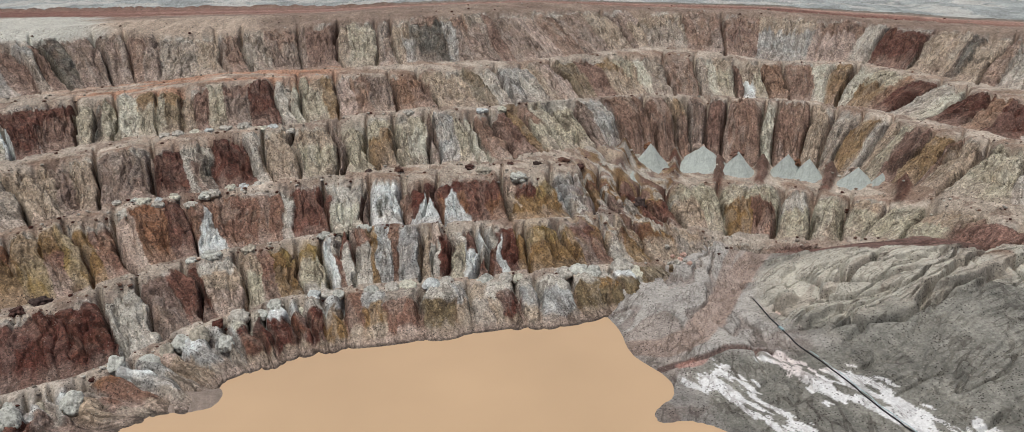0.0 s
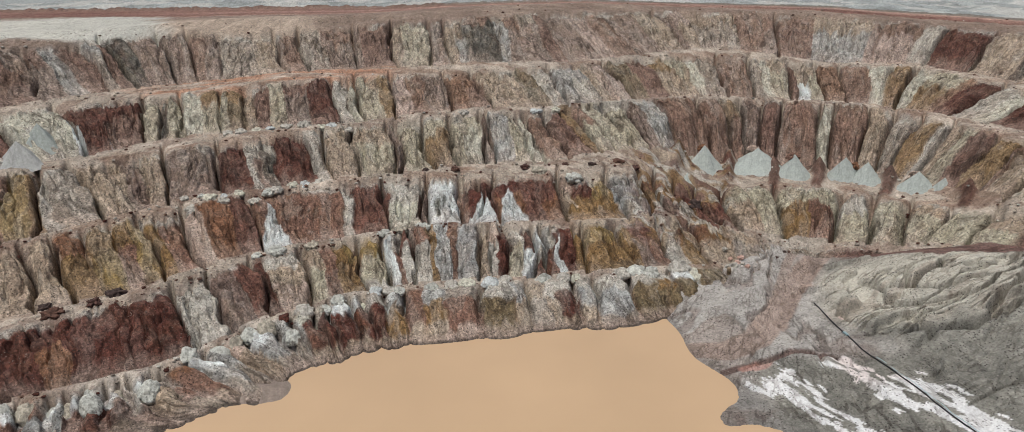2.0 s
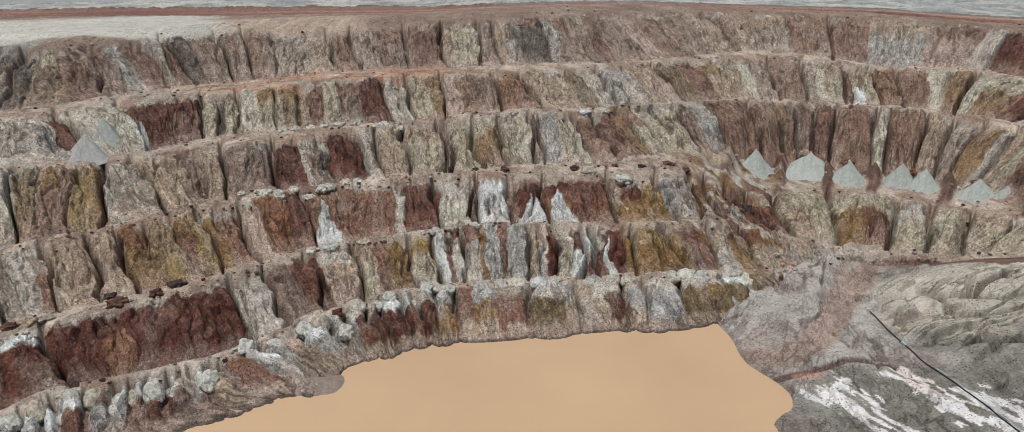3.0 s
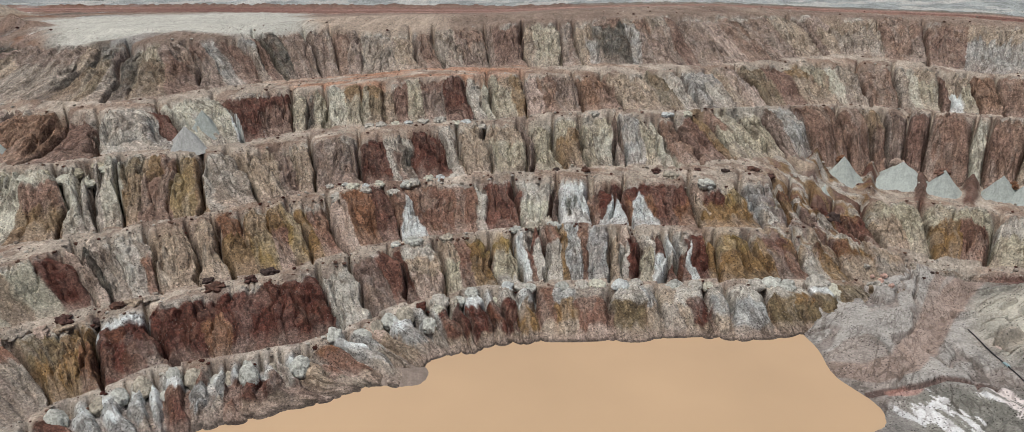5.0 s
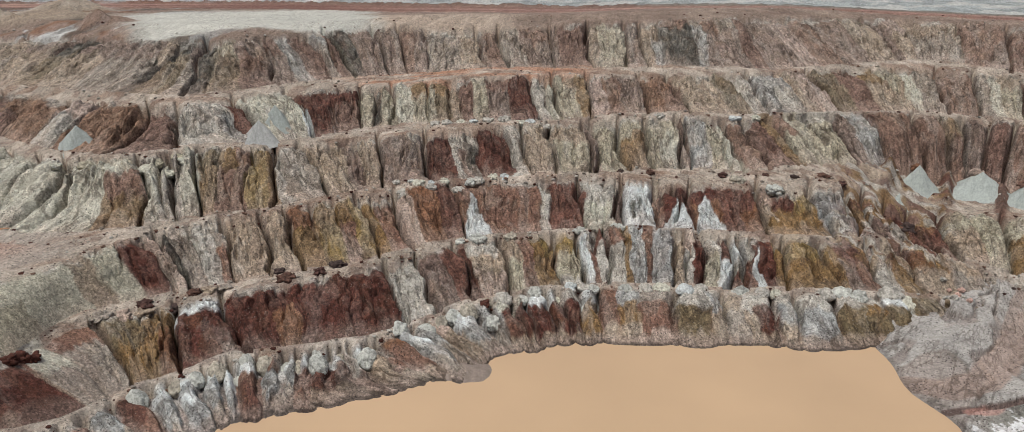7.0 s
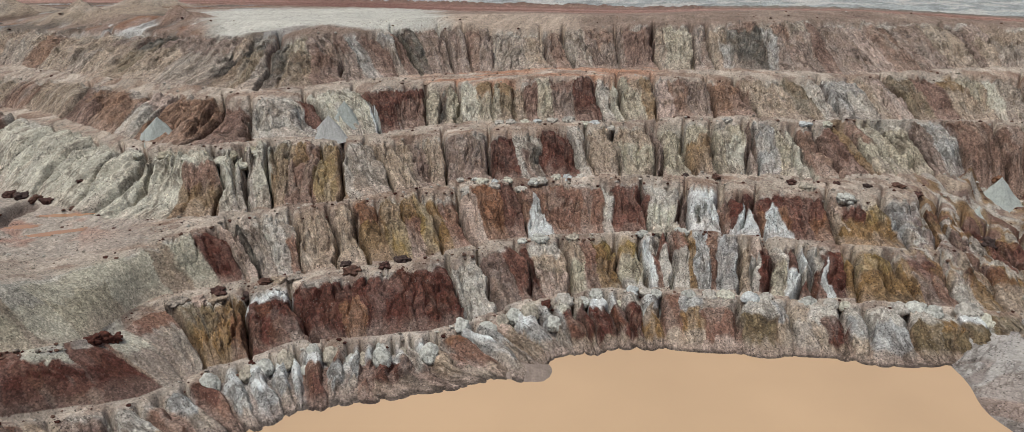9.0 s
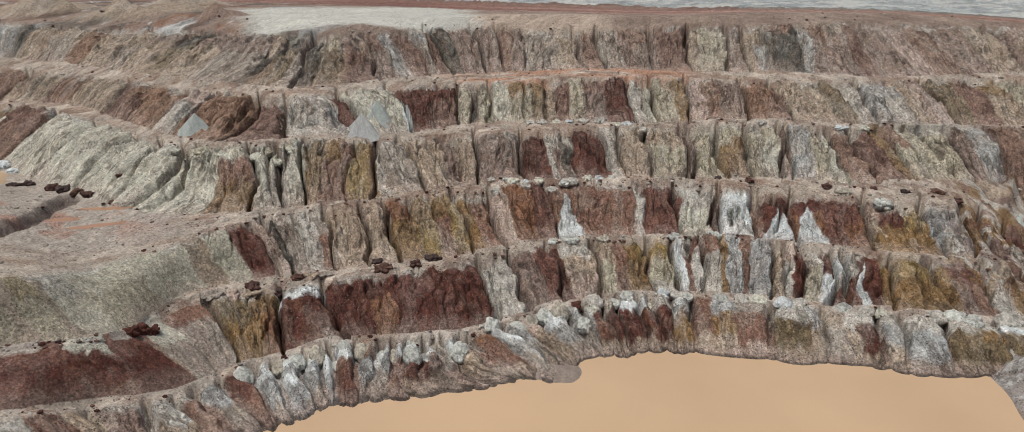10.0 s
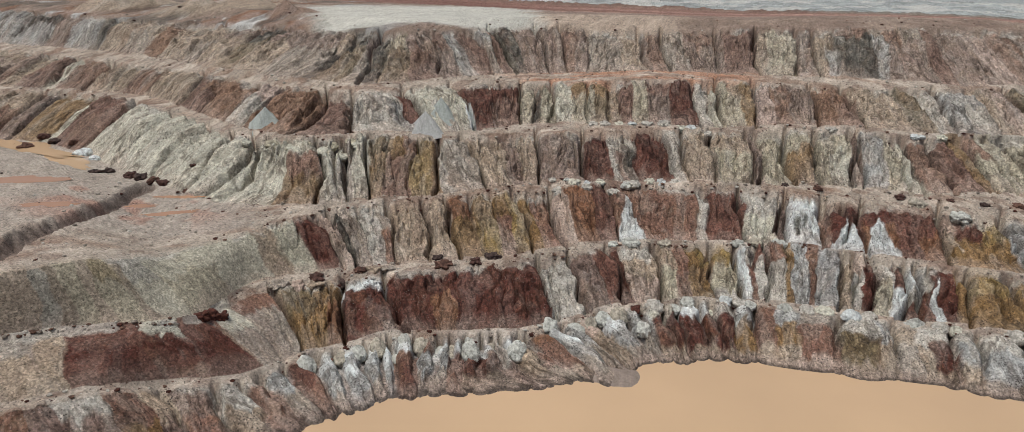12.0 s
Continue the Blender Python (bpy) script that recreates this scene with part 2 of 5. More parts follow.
TOE_5 = [(62, 262, 27), (50.2, 216, 26.5), (47, 185, 26), (44.5, 170, 25), (41.4, 160.5, 25.5), (36, 161.5, 25), (31.5, 159, 25), (27.9, 161, 24.8),
         (23, 169, 24.8), (18.2, 166, 26), (14.5, 164.8, 26), (9.5, 167.2, 25.8), (5.5, 169.3, 26.1), (-0.5, 173, 27), (-6.5, 175, 26.7),
         (-13.4, 190.5, 26), (-18.1, 199.5, 25.9), (-22.9, 205, 24.6), (-27.4, 208.5, 24.2), (-33.3, 207, 23.4), (-38.8, 194, 23.2), (-42, 188, 23)]
CREST_5 = [(62, 300, 33), (53, 240, 33), (47, 207, 32), (43, 192, 30.7), (40, 180, 30.7), (36.7, 171, 31.2), (33.6, 175, 31), (31, 178, 31),
           (27.5, 182, 31), (24.2, 182, 31.5), (20.2, 180, 31.7), (15.8, 181, 33), (11.3, 181.5, 33.4), (7.5, 184, 33.2), (3.6, 184.4, 32.8),
           (-1.1, 188, 32.2), (-7.7, 198, 32.6), (-11, 204.5, 33.3), (-15.3, 214, 33.5), (-20.6, 218.2, 32.5), (-26.1, 224, 30.8),
           (-32.3, 230, 30.6), (-35.5, 220, 29.7), (-39, 208, 28.7), (-42, 203, 28)]
TOE_6 = [(62, 310, 35), (50, 236, 34.5), (45.5, 207, 33.7), (41, 191, 33), (38.5, 182, 33), (36.6, 179, 32.8), (32.6, 182, 32.6), (28.5, 188, 32.6),
         (24.3, 191, 33), (20.3, 193, 33), (14.5, 190, 34.6), (9, 192.8, 34.6), (3.7, 194, 34.2), (-0.6, 196, 34.8), (-8.1, 202, 33.7),
         (-13, 213.5, 34.4), (-17.6, 225.5, 35.4), (-22.4, 224, 33.6), (-27, 229, 31.2), (-31.5, 235, 31.2), (-35.8, 226, 30), (-39, 215, 30),
         (-42, 210, 29.5)]
CREST_6 = [(62, 330, 44), (51, 255, 43), (46.4, 246, 41.7), (41.4, 228, 41.7), (38, 210, 42), (35.1, 203, 41.8), (31.3, 198, 42), (28.2, 204, 42),
           (25.5, 208, 42.5), (20, 213, 42.4), (14.5, 210, 42.4), (10, 215, 42.6), (5, 214.5, 43), (-3, 218, 44.5), (-10.2, 232, 44.4),
           (-14.7, 246, 43.8), (-21.8, 250, 42.4), (-28.4, 252, 41.6), (-33, 248, 39.8), (-36.5, 243, 39.5), (-42, 236, 39)]
RIM = [(62, 340, 46), (46, 262, 45.5), (39, 232, 45.2), (33, 211, 45), (28, 213, 45), (24, 217, 45), (18, 226, 45.2), (13, 226, 45.3), (7, 226, 45),
       (0, 233, 46.2), (-8.5, 250, 46.3), (-17, 265, 44.5), (-25, 262, 43.6), (-30, 266, 42.2), (-36, 266, 41), (-42, 260, 40.5)]


def vnoise(x, y, seed=0):
    """Smooth lattice noise from 0 to 1 on arrays."""
    x, y = np.broadcast_arrays(np.asarray(x, float), np.asarray(y, float))
    ix, iy = np.floor(x).astype(np.int64), np.floor(y).astype(np.int64)
    fx, fy = x - ix, y - iy
    fx, fy = fx * fx * (3 - 2 * fx), fy * fy * (3 - 2 * fy)

    def lattice(a, b):
        h = (a * 374761393 + b * 668265263 + seed * 974711 + 1013) & 0xFFFFFFFF
        h = ((h ^ (h >> 13)) * 1274126177) & 0xFFFFFFFF
        h = ((h ^ (h >> 16)) * 2246822519) & 0xFFFFFFFF
        return ((h ^ (h >> 15)) & 0xFFFFFF) / float(0xFFFFFF)

    a = lattice(ix, iy) * (1 - fx) + lattice(ix + 1, iy) * fx
    b = lattice(ix, iy + 1) * (1 - fx) + lattice(ix + 1, iy + 1) * fx
    return a * (1 - fy) + b * fy


def fbm(x, y, seed=0, octaves=4):
    total, amp, norm = 0.0, 1.0, 0.0
    for n in range(octaves):
        total = total + amp * vnoise(x * 2**n, y * 2**n, seed + 17 * n)
        norm, amp = norm + amp, amp * 0.5
    return total / norm


def smooth(a, b, x):
    t = np.clip((x - a) / (b - a), 0, 1)
    return t * t * (3 - 2 * t)


FRONT = (-47.0, 68.0)      # azimuths of the wall that the flight looks at
COLUMNS = 1600


def plan(rows, theta):
    """Distance and height of a bench line at the azimuths; round the back the line closes on itself."""
    rows = sorted((r if len(r) == 3 else (*r, 0.0)) for r in rows)
    a, r, z = (np.array(c, float) for c in zip(*rows))
    half = [115.0, 180.0, 250.0]
    back = 0.5 * (r[0] + r[-1])
    a = np.r_[a, half]
    r = np.r_[r, 0.85 * back + 0.15 * r[-1], 0.8 * back, 0.85 * back + 0.15 * r[0]]
    z = np.r_[z, [0.5 * (z[0] + z[-2])] * 3] if len(z) > 2 else z
    fine = np.arange(-180, 540, 0.25)
    keep = np.exp(-0.5 * (np.arange(-8, 9) / 3.0) ** 2)
    keep /= keep.sum()
    out = []
    for v in (r, z):
        raw = np.interp(fine, a, v, period=360)
        out.append(np.interp(theta, fine, np.convolve(raw, keep, "same")))
    return out


def lobes(theta):
    """How far the foot of each lowest buttress pushes into the lake."""
    edge = np.array([a for a, code in FACES[1] if not code.endswith(".")])
    n = np.clip(np.searchsorted(-edge, -theta, side="right") - 1, 0, len(edge) - 2)
    wide = edge[n] - edge[n + 1]
    at = np.clip((edge[n] - theta) / wide, 0, 1)
    push = (1 - (2 * at - 1) ** 2) ** 0.6 * np.minimum(1.0, 0.25 + wide / 3.0) * 1.6 * vnoise(n * 1.0, 0.5, 38) ** 1.5
    return push * smooth(edge[-1] - 1, edge[-1] + 2, theta) * smooth(edge[0] + 1, edge[0] - 1, theta)


def lines_at(theta):
    shore = plan(SHORE, theta)
    shore[0] = shore[0] + 0.6 - (1.9 - 1.1 * smooth(20, 24, theta)) * lobes(theta)
    c1, c2, t3 = plan(CREST_1, theta), plan(CREST_2, theta), plan(TOE_3, theta)
    t2 = [c1[0] + 2.6, c1[1] + 0.5]
    rows = [[shore[0] - 14, shore[1] - 4.5], [shore[0], shore[1] - 0.15], c1, t2, c2, t3, plan(CREST_3, theta), plan(TOE_4, theta), plan(CREST_4, theta),
            plan(TOE_5, theta), plan(CREST_5, theta), plan(TOE_6, theta), plan(CREST_6, theta), plan(RIM, theta)]
    rows.append([np.full_like(theta, 420.0), np.full_like(theta, 44.5)])
    for n in range(1, len(rows)):
        rows[n][0] = np.maximum(rows[n][0], rows[n - 1][0] + 0.8)
    return np.array(rows)


def flow_lines(k, theta, lines):
    """For face k: at each azimuth, the crest azimuth from which water runs to the toe there, and the metres along the crest."""
    step = abs(theta[1] - theta[0])

    def blurred(v, degrees):
        wide = max(2, int(degrees / step))
        keep = np.hanning(2 * wide + 1)
        return np.convolve(np.pad(v, wide, mode="edge"), keep / keep.sum(), "valid")

    every = max(1, int(0.3 / step))
    t = np.radians(theta)
    toe, crest = blurred(lines[2 * k - 1, 0], 4.0), blurred(lines[2 * k, 0], 4.0)
    tx, ty, cx, cy = -np.sin(t) * toe, np.cos(t) * toe, -np.sin(t) * crest, np.cos(t) * crest
    near = ((tx[::every, None] - cx[None, ::every]) ** 2 + (ty[::every, None] - cy[None, ::every]) ** 2).argmin(1)
    above = np.interp(-theta, -theta[::every], theta[::every][near])
    above = blurred(above, 5.0)
    if k == 1:
        # round the spur the lowest buttresses run askew to the lake
        above = above + 2.4 * smooth(9, 18, theta) * smooth(31, 22, theta)
    above = np.minimum.accumulate(above)
    arc = np.r_[0, np.cumsum(np.hypot(np.diff(cx), np.diff(cy)))]
    arc = arc - np.interp(0, -theta, arc)
    return above, -arc


# strip: first line, rows of the mesh, face number (0: a ledge)
STRIPS = [(0, 10, 0), (1, 64, 1), (2, 14, 0), (3, 80, 2), (4, 16, 0), (5, 80, 3), (6, 70, 0), (7, 80, 4), (8, 18, 0), (9, 76, 5), (10, 22, 0), (11, 70, 6),
          (12, 40, 0), (13, 110, 0)]
# buttresses of each face, from the left: azimuth of the gully on their left, and mineral beds from the top down
# (! a deep gully, . no gully but a change of bed, ^ white wash at the foot)
FACES = {
    1: [(66.0, "t"), (64.6, "bt"), (62.7, "m."), (61.0, "pmb"), (57.9, "bo."), (55.9, "tm."), (53.8, "mb"), (51.0, "pt!"), (48.4, "b"), (46.8, "g!"),
        (46.7, "ag!"), (45.0, "db!"), (43.1, "wag!"), (41.0, "wa!"), (38.5, "wag!"), (36.9, "wa!"), (35.9, "wbdb!"), (33.5, "bag!"), (32.5, "wag!"),
        (31.3, "wdb!"), (30.0, "wdt!"), (28.3, "wmt!"), (27.3, "pm!"), (26.6, "wtt!"), (25.1, "pby!"), (24.2, "nbt!"), (22.8, "wag!"), (21.0, "ag!"),
        (20.0, "stt!"), (18.2, "wag!"), (15.8, "ag!"), (14.1, "crdt!"), (12.7, "crrt!"), (11.4, "wrrt!"), (9.4, "wrrt!"), (8.4, "prrt!"),
        (6.8, "wtot"), (4.9, "bbt!"), (3.4, "aot."), (1.5, "gbbs."), (-1.6, "peet!"), (-4.1, "at."), (-5.5, "tg!"), (-6.9, "pt."), (-7.8, "prrt."),
        (-9.5, "pat!"), (-10.9, "paag!"), (-13.6, "peet!"), (-15.6, "poet."), (-17.1, "weet!"), (-19.0, "et"), (-21.5, "eg")],
    2: [(64.3, "s"), (63.0, "gt"), (60.8, "t."), (59.2, "drd."), (56.9, "dr."), (54.9, "cdrdd."), (52.0, "dr"), (50.1, "bt."), (49.9, "cg."),
        (47.9, "bgg!"), (44.6, "eo!"), (41.6, "o."), (40.6, "on"), (39.2, "wrrr!"), (35.8, "r!"), (32.7, "rn."), (30.7, "r."), (27.1, "r."),
        (23.0, "p!"), (20.4, "m!"), (18.6, "d."), (17.0, "r!"), (16.3, "pts"), (13.4, "ty!"), (11.7, "b."), (10.7, "o."), (9.8, "ho."), (9.0, "b"),
        (8.7, "hhyp!"), (6.7, "w!"), (5.9, "pd."), (5.4, "dp"), (4.5, "bp!"), (3.1, "oo"), (2.5, "a."), (1.1, "b."), (0.4, "a."), (-1.3, "t!"),
        (-2.3, "sp"), (-3.0, "r."), (-3.8, "py!"), (-4.9, "dw"), (-5.8, "wpd!"), (-6.9, "pd!"), (-7.4, "rr^"), (-8.0, "r."), (-8.8, "o"),
        (-9.6, "ho!"), (-10.5, "ho"), (-11.2, "ho."), (-12.5, "o!"), (-13.3, "m."), (-14.2, "b."), (-15.5, "p!"), (-16.8, "o"), (-18.3, "ot"),
        (-20.7, "tg"), (-23.1, "g")],
    3: [(63.7, "as"), (62.3, "s"), (60.6, "a"), (59.7, "m."), (58.9, "y"), (57.9, "s."), (57.3, "hy."), (55.9, "m"), (55.4, "ac"), (53.7, "cy."),
        # k at 39.3: shade of a narrow gully, coloured as a dark bed
        (49.7, "c."), (45.8, "b."), (44.2, "c."), (42.4, "r."), (40.4, "s"), (39.3, "k!"), (38.8, "g"), (37.3, "p"), (36.0, "gb."), (35.0, "t!"),
        (34.0, "t"), (32.1, "t!"), (30.1, "no!"), (28.4, "oh"), (26.7, "ob"), (25.5, "h."), (24.5, "o!"), (23.5, "b."), (22.0, "s!"), (20.7, "n"),
        (18.6, "d."), (17.0, "b^!"), (14.4, "b"), (11.5, "b."), (10.0, "p."), (9.2, "d"), (7.3, "d."), (6.3, "pc!"), (3.6, "m!"), (2.9, "w!"),
        (0.3, "b!"), (-0.3, "r^"), (-2.4, "rn^!"), (-4.4, "d."), (-5.8, "dn."), (-7.3, "sto!"), (-8.5, "do"), (-9.2, "ro."), (-10.0, "ho"),
        (-11.5, "a!"), (-13.8, "ob!"), (-15.1, "bd!"), (-16.4, "d!"), (-18.5, "od!"), (-20.0, "yt!"), (-21.9, "y"), (-24.0, "yo!"), (-26.2, "yb"),
        (-28.3, "py!"), (-30.8, "y!"), (-33.2, "ty!"), (-35.6, "y"), (-38.3, "ty!"), (-40.9, "t"), (-43.9, "t")],
    4: [(56.9, "tb"), (56.1, "m!"), (55.1, "o!"), (53.2, "c."), (52.7, "d"), (52.0, "db."), (51.0, "c!"), (49.0, "c!"), (47.0, "c!"), (45.2, "c!"),
        (44.1, "c!"), (43.2, "c!"), (41.5, "cbo"), (39.4, "c!"), (38.5, "cp"), (37.7, "p!"), (37.0, "c"), (35.6, "eo!"), (34.2, "ob."), (33.0, "b."),
        (32.3, "h"), (31.1, "o."), (30.5, "p!"), (30.0, "g"), (28.3, "t!"), (26.6, "t"), (25.6, "m."), (24.3, "t"), (22.5, "m!"), (21.5, "m."),
        (19.1, "r!"), (17.0, "p."), (16.4, "pm."), (15.9, "k."), (15.5, "pk."), (15.0, "r."), (12.5, "p"), (11.7, "pt."), (11.3, "t!"), (9.1, "ty!"),
        (6.2, "m!"), (5.5, "y!"), (3.5, "yo!"), (1.7, "y!"), (0.7, "yc."), (-0.8, "m!"), (-1.5, "a!"), (-2.9, "y."), (-3.9, "c"), (-4.8, "b!"),
        (-6.1, "d!"), (-7.3, "o"), (-8.1, "by!"), (-9.1, "y"), (-10.5, "y!"), (-11.8, "m!"), (-12.8, "a."), (-14.7, "b!"), (-16.2, "b."),
        (-17.6, "b!"), (-19.1, "ob!"), (-20.5, "m!"), (-21.8, "d!"), (-23.4, "b!"), (-25.9, "c!"), (-26.9, "b!"), (-29.3, "t!"), (-31.3, "g!"),
        (-32.6, "o!"), (-34.1, "p"), (-34.7, "t!"), (-35.4, "y"), (-36.3, "d."), (-37.3, "o"), (-38.7, "b!"), (-39.2, "t"), (-40.4, "y!"),
        (-41.8, "y"), (-42.8, "p"), (-43.9, "p")],
    5: [(56.5, "ts"), (56.1, "b!"), (55.4, "t"), (54.8, "d"), (53.8, "c!"), (53.3, "b"), (52.0, "t!"), (50.1, "b"), (48.5, "t"), (46.2, "d!"),
        (45.7, "nd."), (44.4, "n"), (42.5, "fp"), (41.1, "n"), (39.6, "n."), (38.2, "d!"), (36.6, "p!"), (35.2, "pp."), (34.4, "pa."), (33.6, "r."),
        (32.5, "c!"), (31.5, "cp."), (30.3, "c."), (29.1, "pw."), (28.5, "r!"), (26.3, "rd."), (23.5, "y!"), (22.6, "k"), (22.0, "y"), (20.8, "c!"),
        (19.5, "oy."), (18.3, "y"), (17.8, "oe."), (16.6, "t"), (16.0, "d"), (15.0, "y."), (14.0, "dm."), (12.2, "r."), (10.3, "p"), (9.4, "c"),
        (8.6, "y!"), (7.8, "ty"), (6.9, "o."), (6.0, "f!"), (4.7, "b"), (3.5, "m."), (2.0, "n!"), (0.6, "nb."), (-0.5, "t!"), (-1.6, "t."),
        (-3.3, "e."), (-4.6, "p"), (-5.9, "a!"), (-6.9, "ap."), (-8.2, "t"), (-8.9, "s."), (-9.3, "f"), (-10.4, "e!"), (-11.8, "d"), (-13.2, "ot."),
        (-14.8, "yt"), (-16.0, "c"), (-16.8, "g."), (-18.4, "b!"), (-19.2, "b."), (-20.7, "g!"), (-21.4, "c."), (-21.9, "ty"), (-23.2, "d!"),
        (-23.6, "tw"), (-24.3, "ty"), (-25.2, "n!"), (-26.8, "b!"), (-28.8, "c."), (-30.2, "o"), (-31.7, "c!"), (-33.1, "yo"), (-35.1, "n."),
        (-35.5, "r."), (-36.7, "p!"), (-37.8, "c"), (-38.6, "r!"), (-40.1, "n"), (-41.0, "r."), (-42.5, "p")],
    6: [(56.5, "a"), (55.4, "ka!"), (53.9, "m"), (52.9, "a"), (51.5, "k"), (50.9, "t"), (49.4, "tg"), (47.5, "n."), (46.4, "t"), (44.5, "tg!"),
        (43.1, "mt"), (41.4, "ke"), (40.1, "mt"), (38.2, "mg"), (36.2, "tk"), (35.6, "ke"), (34.3, "mg."), (33.8, "k!"), (33.1, "ye"), (31.9, "md."),
        # k at 25.6: a slanting crack's shade given as bed colour
        (30.4, "dm"), (29.3, "a."), (28.4, "d."), (27.1, "ag"), (26.4, "d"), (25.6, "k!"), (24.3, "m"), (22.1, "m!"), (21.0, "m"), (20.1, "b!"),
        (19.2, "m"), (18.1, "g"), (15.7, "t"), (14.3, "m!"), (13.9, "b"), (13.0, "g!"), (11.2, "bm"), (8.7, "m!"), (8.3, "d"), (5.8, "t!"),
        (5.1, "y"), (3.2, "m!"), (1.9, "t!"), (1.3, "ta"), (0.6, "bkk"), (-1.5, "gaa"), (-2.2, "bm."), (-3.4, "gm"), (-4.4, "d."), (-5.3, "m"),
        (-7.1, "f."), (-8.4, "b"), (-9.7, "m"), (-11.6, "t."), (-13.6, "m!"), (-14.3, "ft"), (-15.5, "tg"), (-16.6, "tg"), (-19.2, "b"),
        (-21.1, "bm"), (-22.2, "bd!"), (-24.6, "ta."), (-28.7, "bf"), (-31.7, "pp"), (-33.1, "r!"), (-35.8, "t!"), (-38.1, "k."), (-38.9, "t"),
        (-40.0, "b!"), (-40.8, "p"), (-41.9, "b")],
}

# ---- lofted relief ----
RUNS = {}


def flow(k, theta, v, lines):
    """Metres along the bench (left positive), constant down the slope, for face k at the part v of its height."""
    key = (k, len(theta), theta[0])
    if key not in RUNS:
        RUNS[key] = flow_lines(k, theta, lines)
    above, arc = RUNS[key]
    return np.interp(-(above * (1 - v) + theta * v), -theta, arc)


def segments(k, u, v, theta):
    """For points of face k: number of the buttress, distance to its nearer edge, its width, and metres along the bench."""
    edges = np.interp([-a for a, _ in FACES[k]], -theta, RUNS[k, len(theta), theta[0]][1])
    edges = edges - np.arange(len(edges)) * 1e-5
    wander = (fbm(u / 3.0, v * 3.0, 40 + k, 4) - 0.5) * 2.6
    x = u + wander
    n = np.clip(np.searchsorted(-edges, -x, side="right") - 1, 0, len(edges) - 1)
    left = edges[n]
    right = np.r_[edges[1:], edges[-1] - 8.0][n]
    nearer_left = (left - x) < (x - right)
    d = np.where(nearer_left, left - x, x - right)
    return n, np.maximum(d, 0), left - right, x


ROUND = {1: 2.1, 2: 0.9, 3: 1.0, 4: 1.0, 5: 0.9, 6: 0.7}
DEEP = {1: 1.6, 2: 2.6, 3: 2.8, 4: 3.0, 5: 2.8, 6: 2.4}
CUTS = {}


def cuts_of(k, theta):
    """The gullies of face k: place along the crest, strength, and the heights on the face between which each runs."""
    key = (k, len(theta), theta[0])
    if key in CUTS:
        return CUTS[key]
    arc = RUNS[key][1]
    rng = np.random.default_rng(900 + k)
    rows = []
    at = [float(v) for v in np.interp([-a for a, _ in FACES[k]], -theta, arc)] + [float(arc.min())]
    at[0] = max(at[0], float(arc.max()))
    for n, (a, code) in enumerate(FACES[k]):
        main = code.endswith("!")
        power = rng.random()
        p = 0.75 + 0.25 * power if main else 0.02 if code.endswith(".") else 0.25 + 0.3 * power
        rows.append((at[n], p, -1.0 if main or p > 0.5 else rng.uniform(-0.1, 0.5), 2.0 if p > 0.3 else rng.uniform(0.7, 1.3)))
        if k == 1 or (k == 2 and code == "r" and a > 20):
            continue
        u = at[n] - rng.uniform(1.2, 3.2)
        while u > at[n + 1] + 1.0:
            p = 0.06 + 0.22 * rng.random() ** 2 if rng.random() < 0.95 else 0.4 + 0.3 * rng.random()
            low = rng.uniform(-0.4, 0.65)
            rows.append((u, p, low, 2.0 if rng.random() < 0.6 else low + rng.uniform(0.25, 0.7)))
            u -= rng.uniform(2.4, 7.0)
    rows.sort(key=lambda q: -q[0])
    rows = [(rows[0][0] + 60, 0.1, -1, 2)] + rows + [(rows[-1][0] - 60, 0.1, -1, 2)]
    CUTS[key] = np.array(rows)
    return CUTS[key]


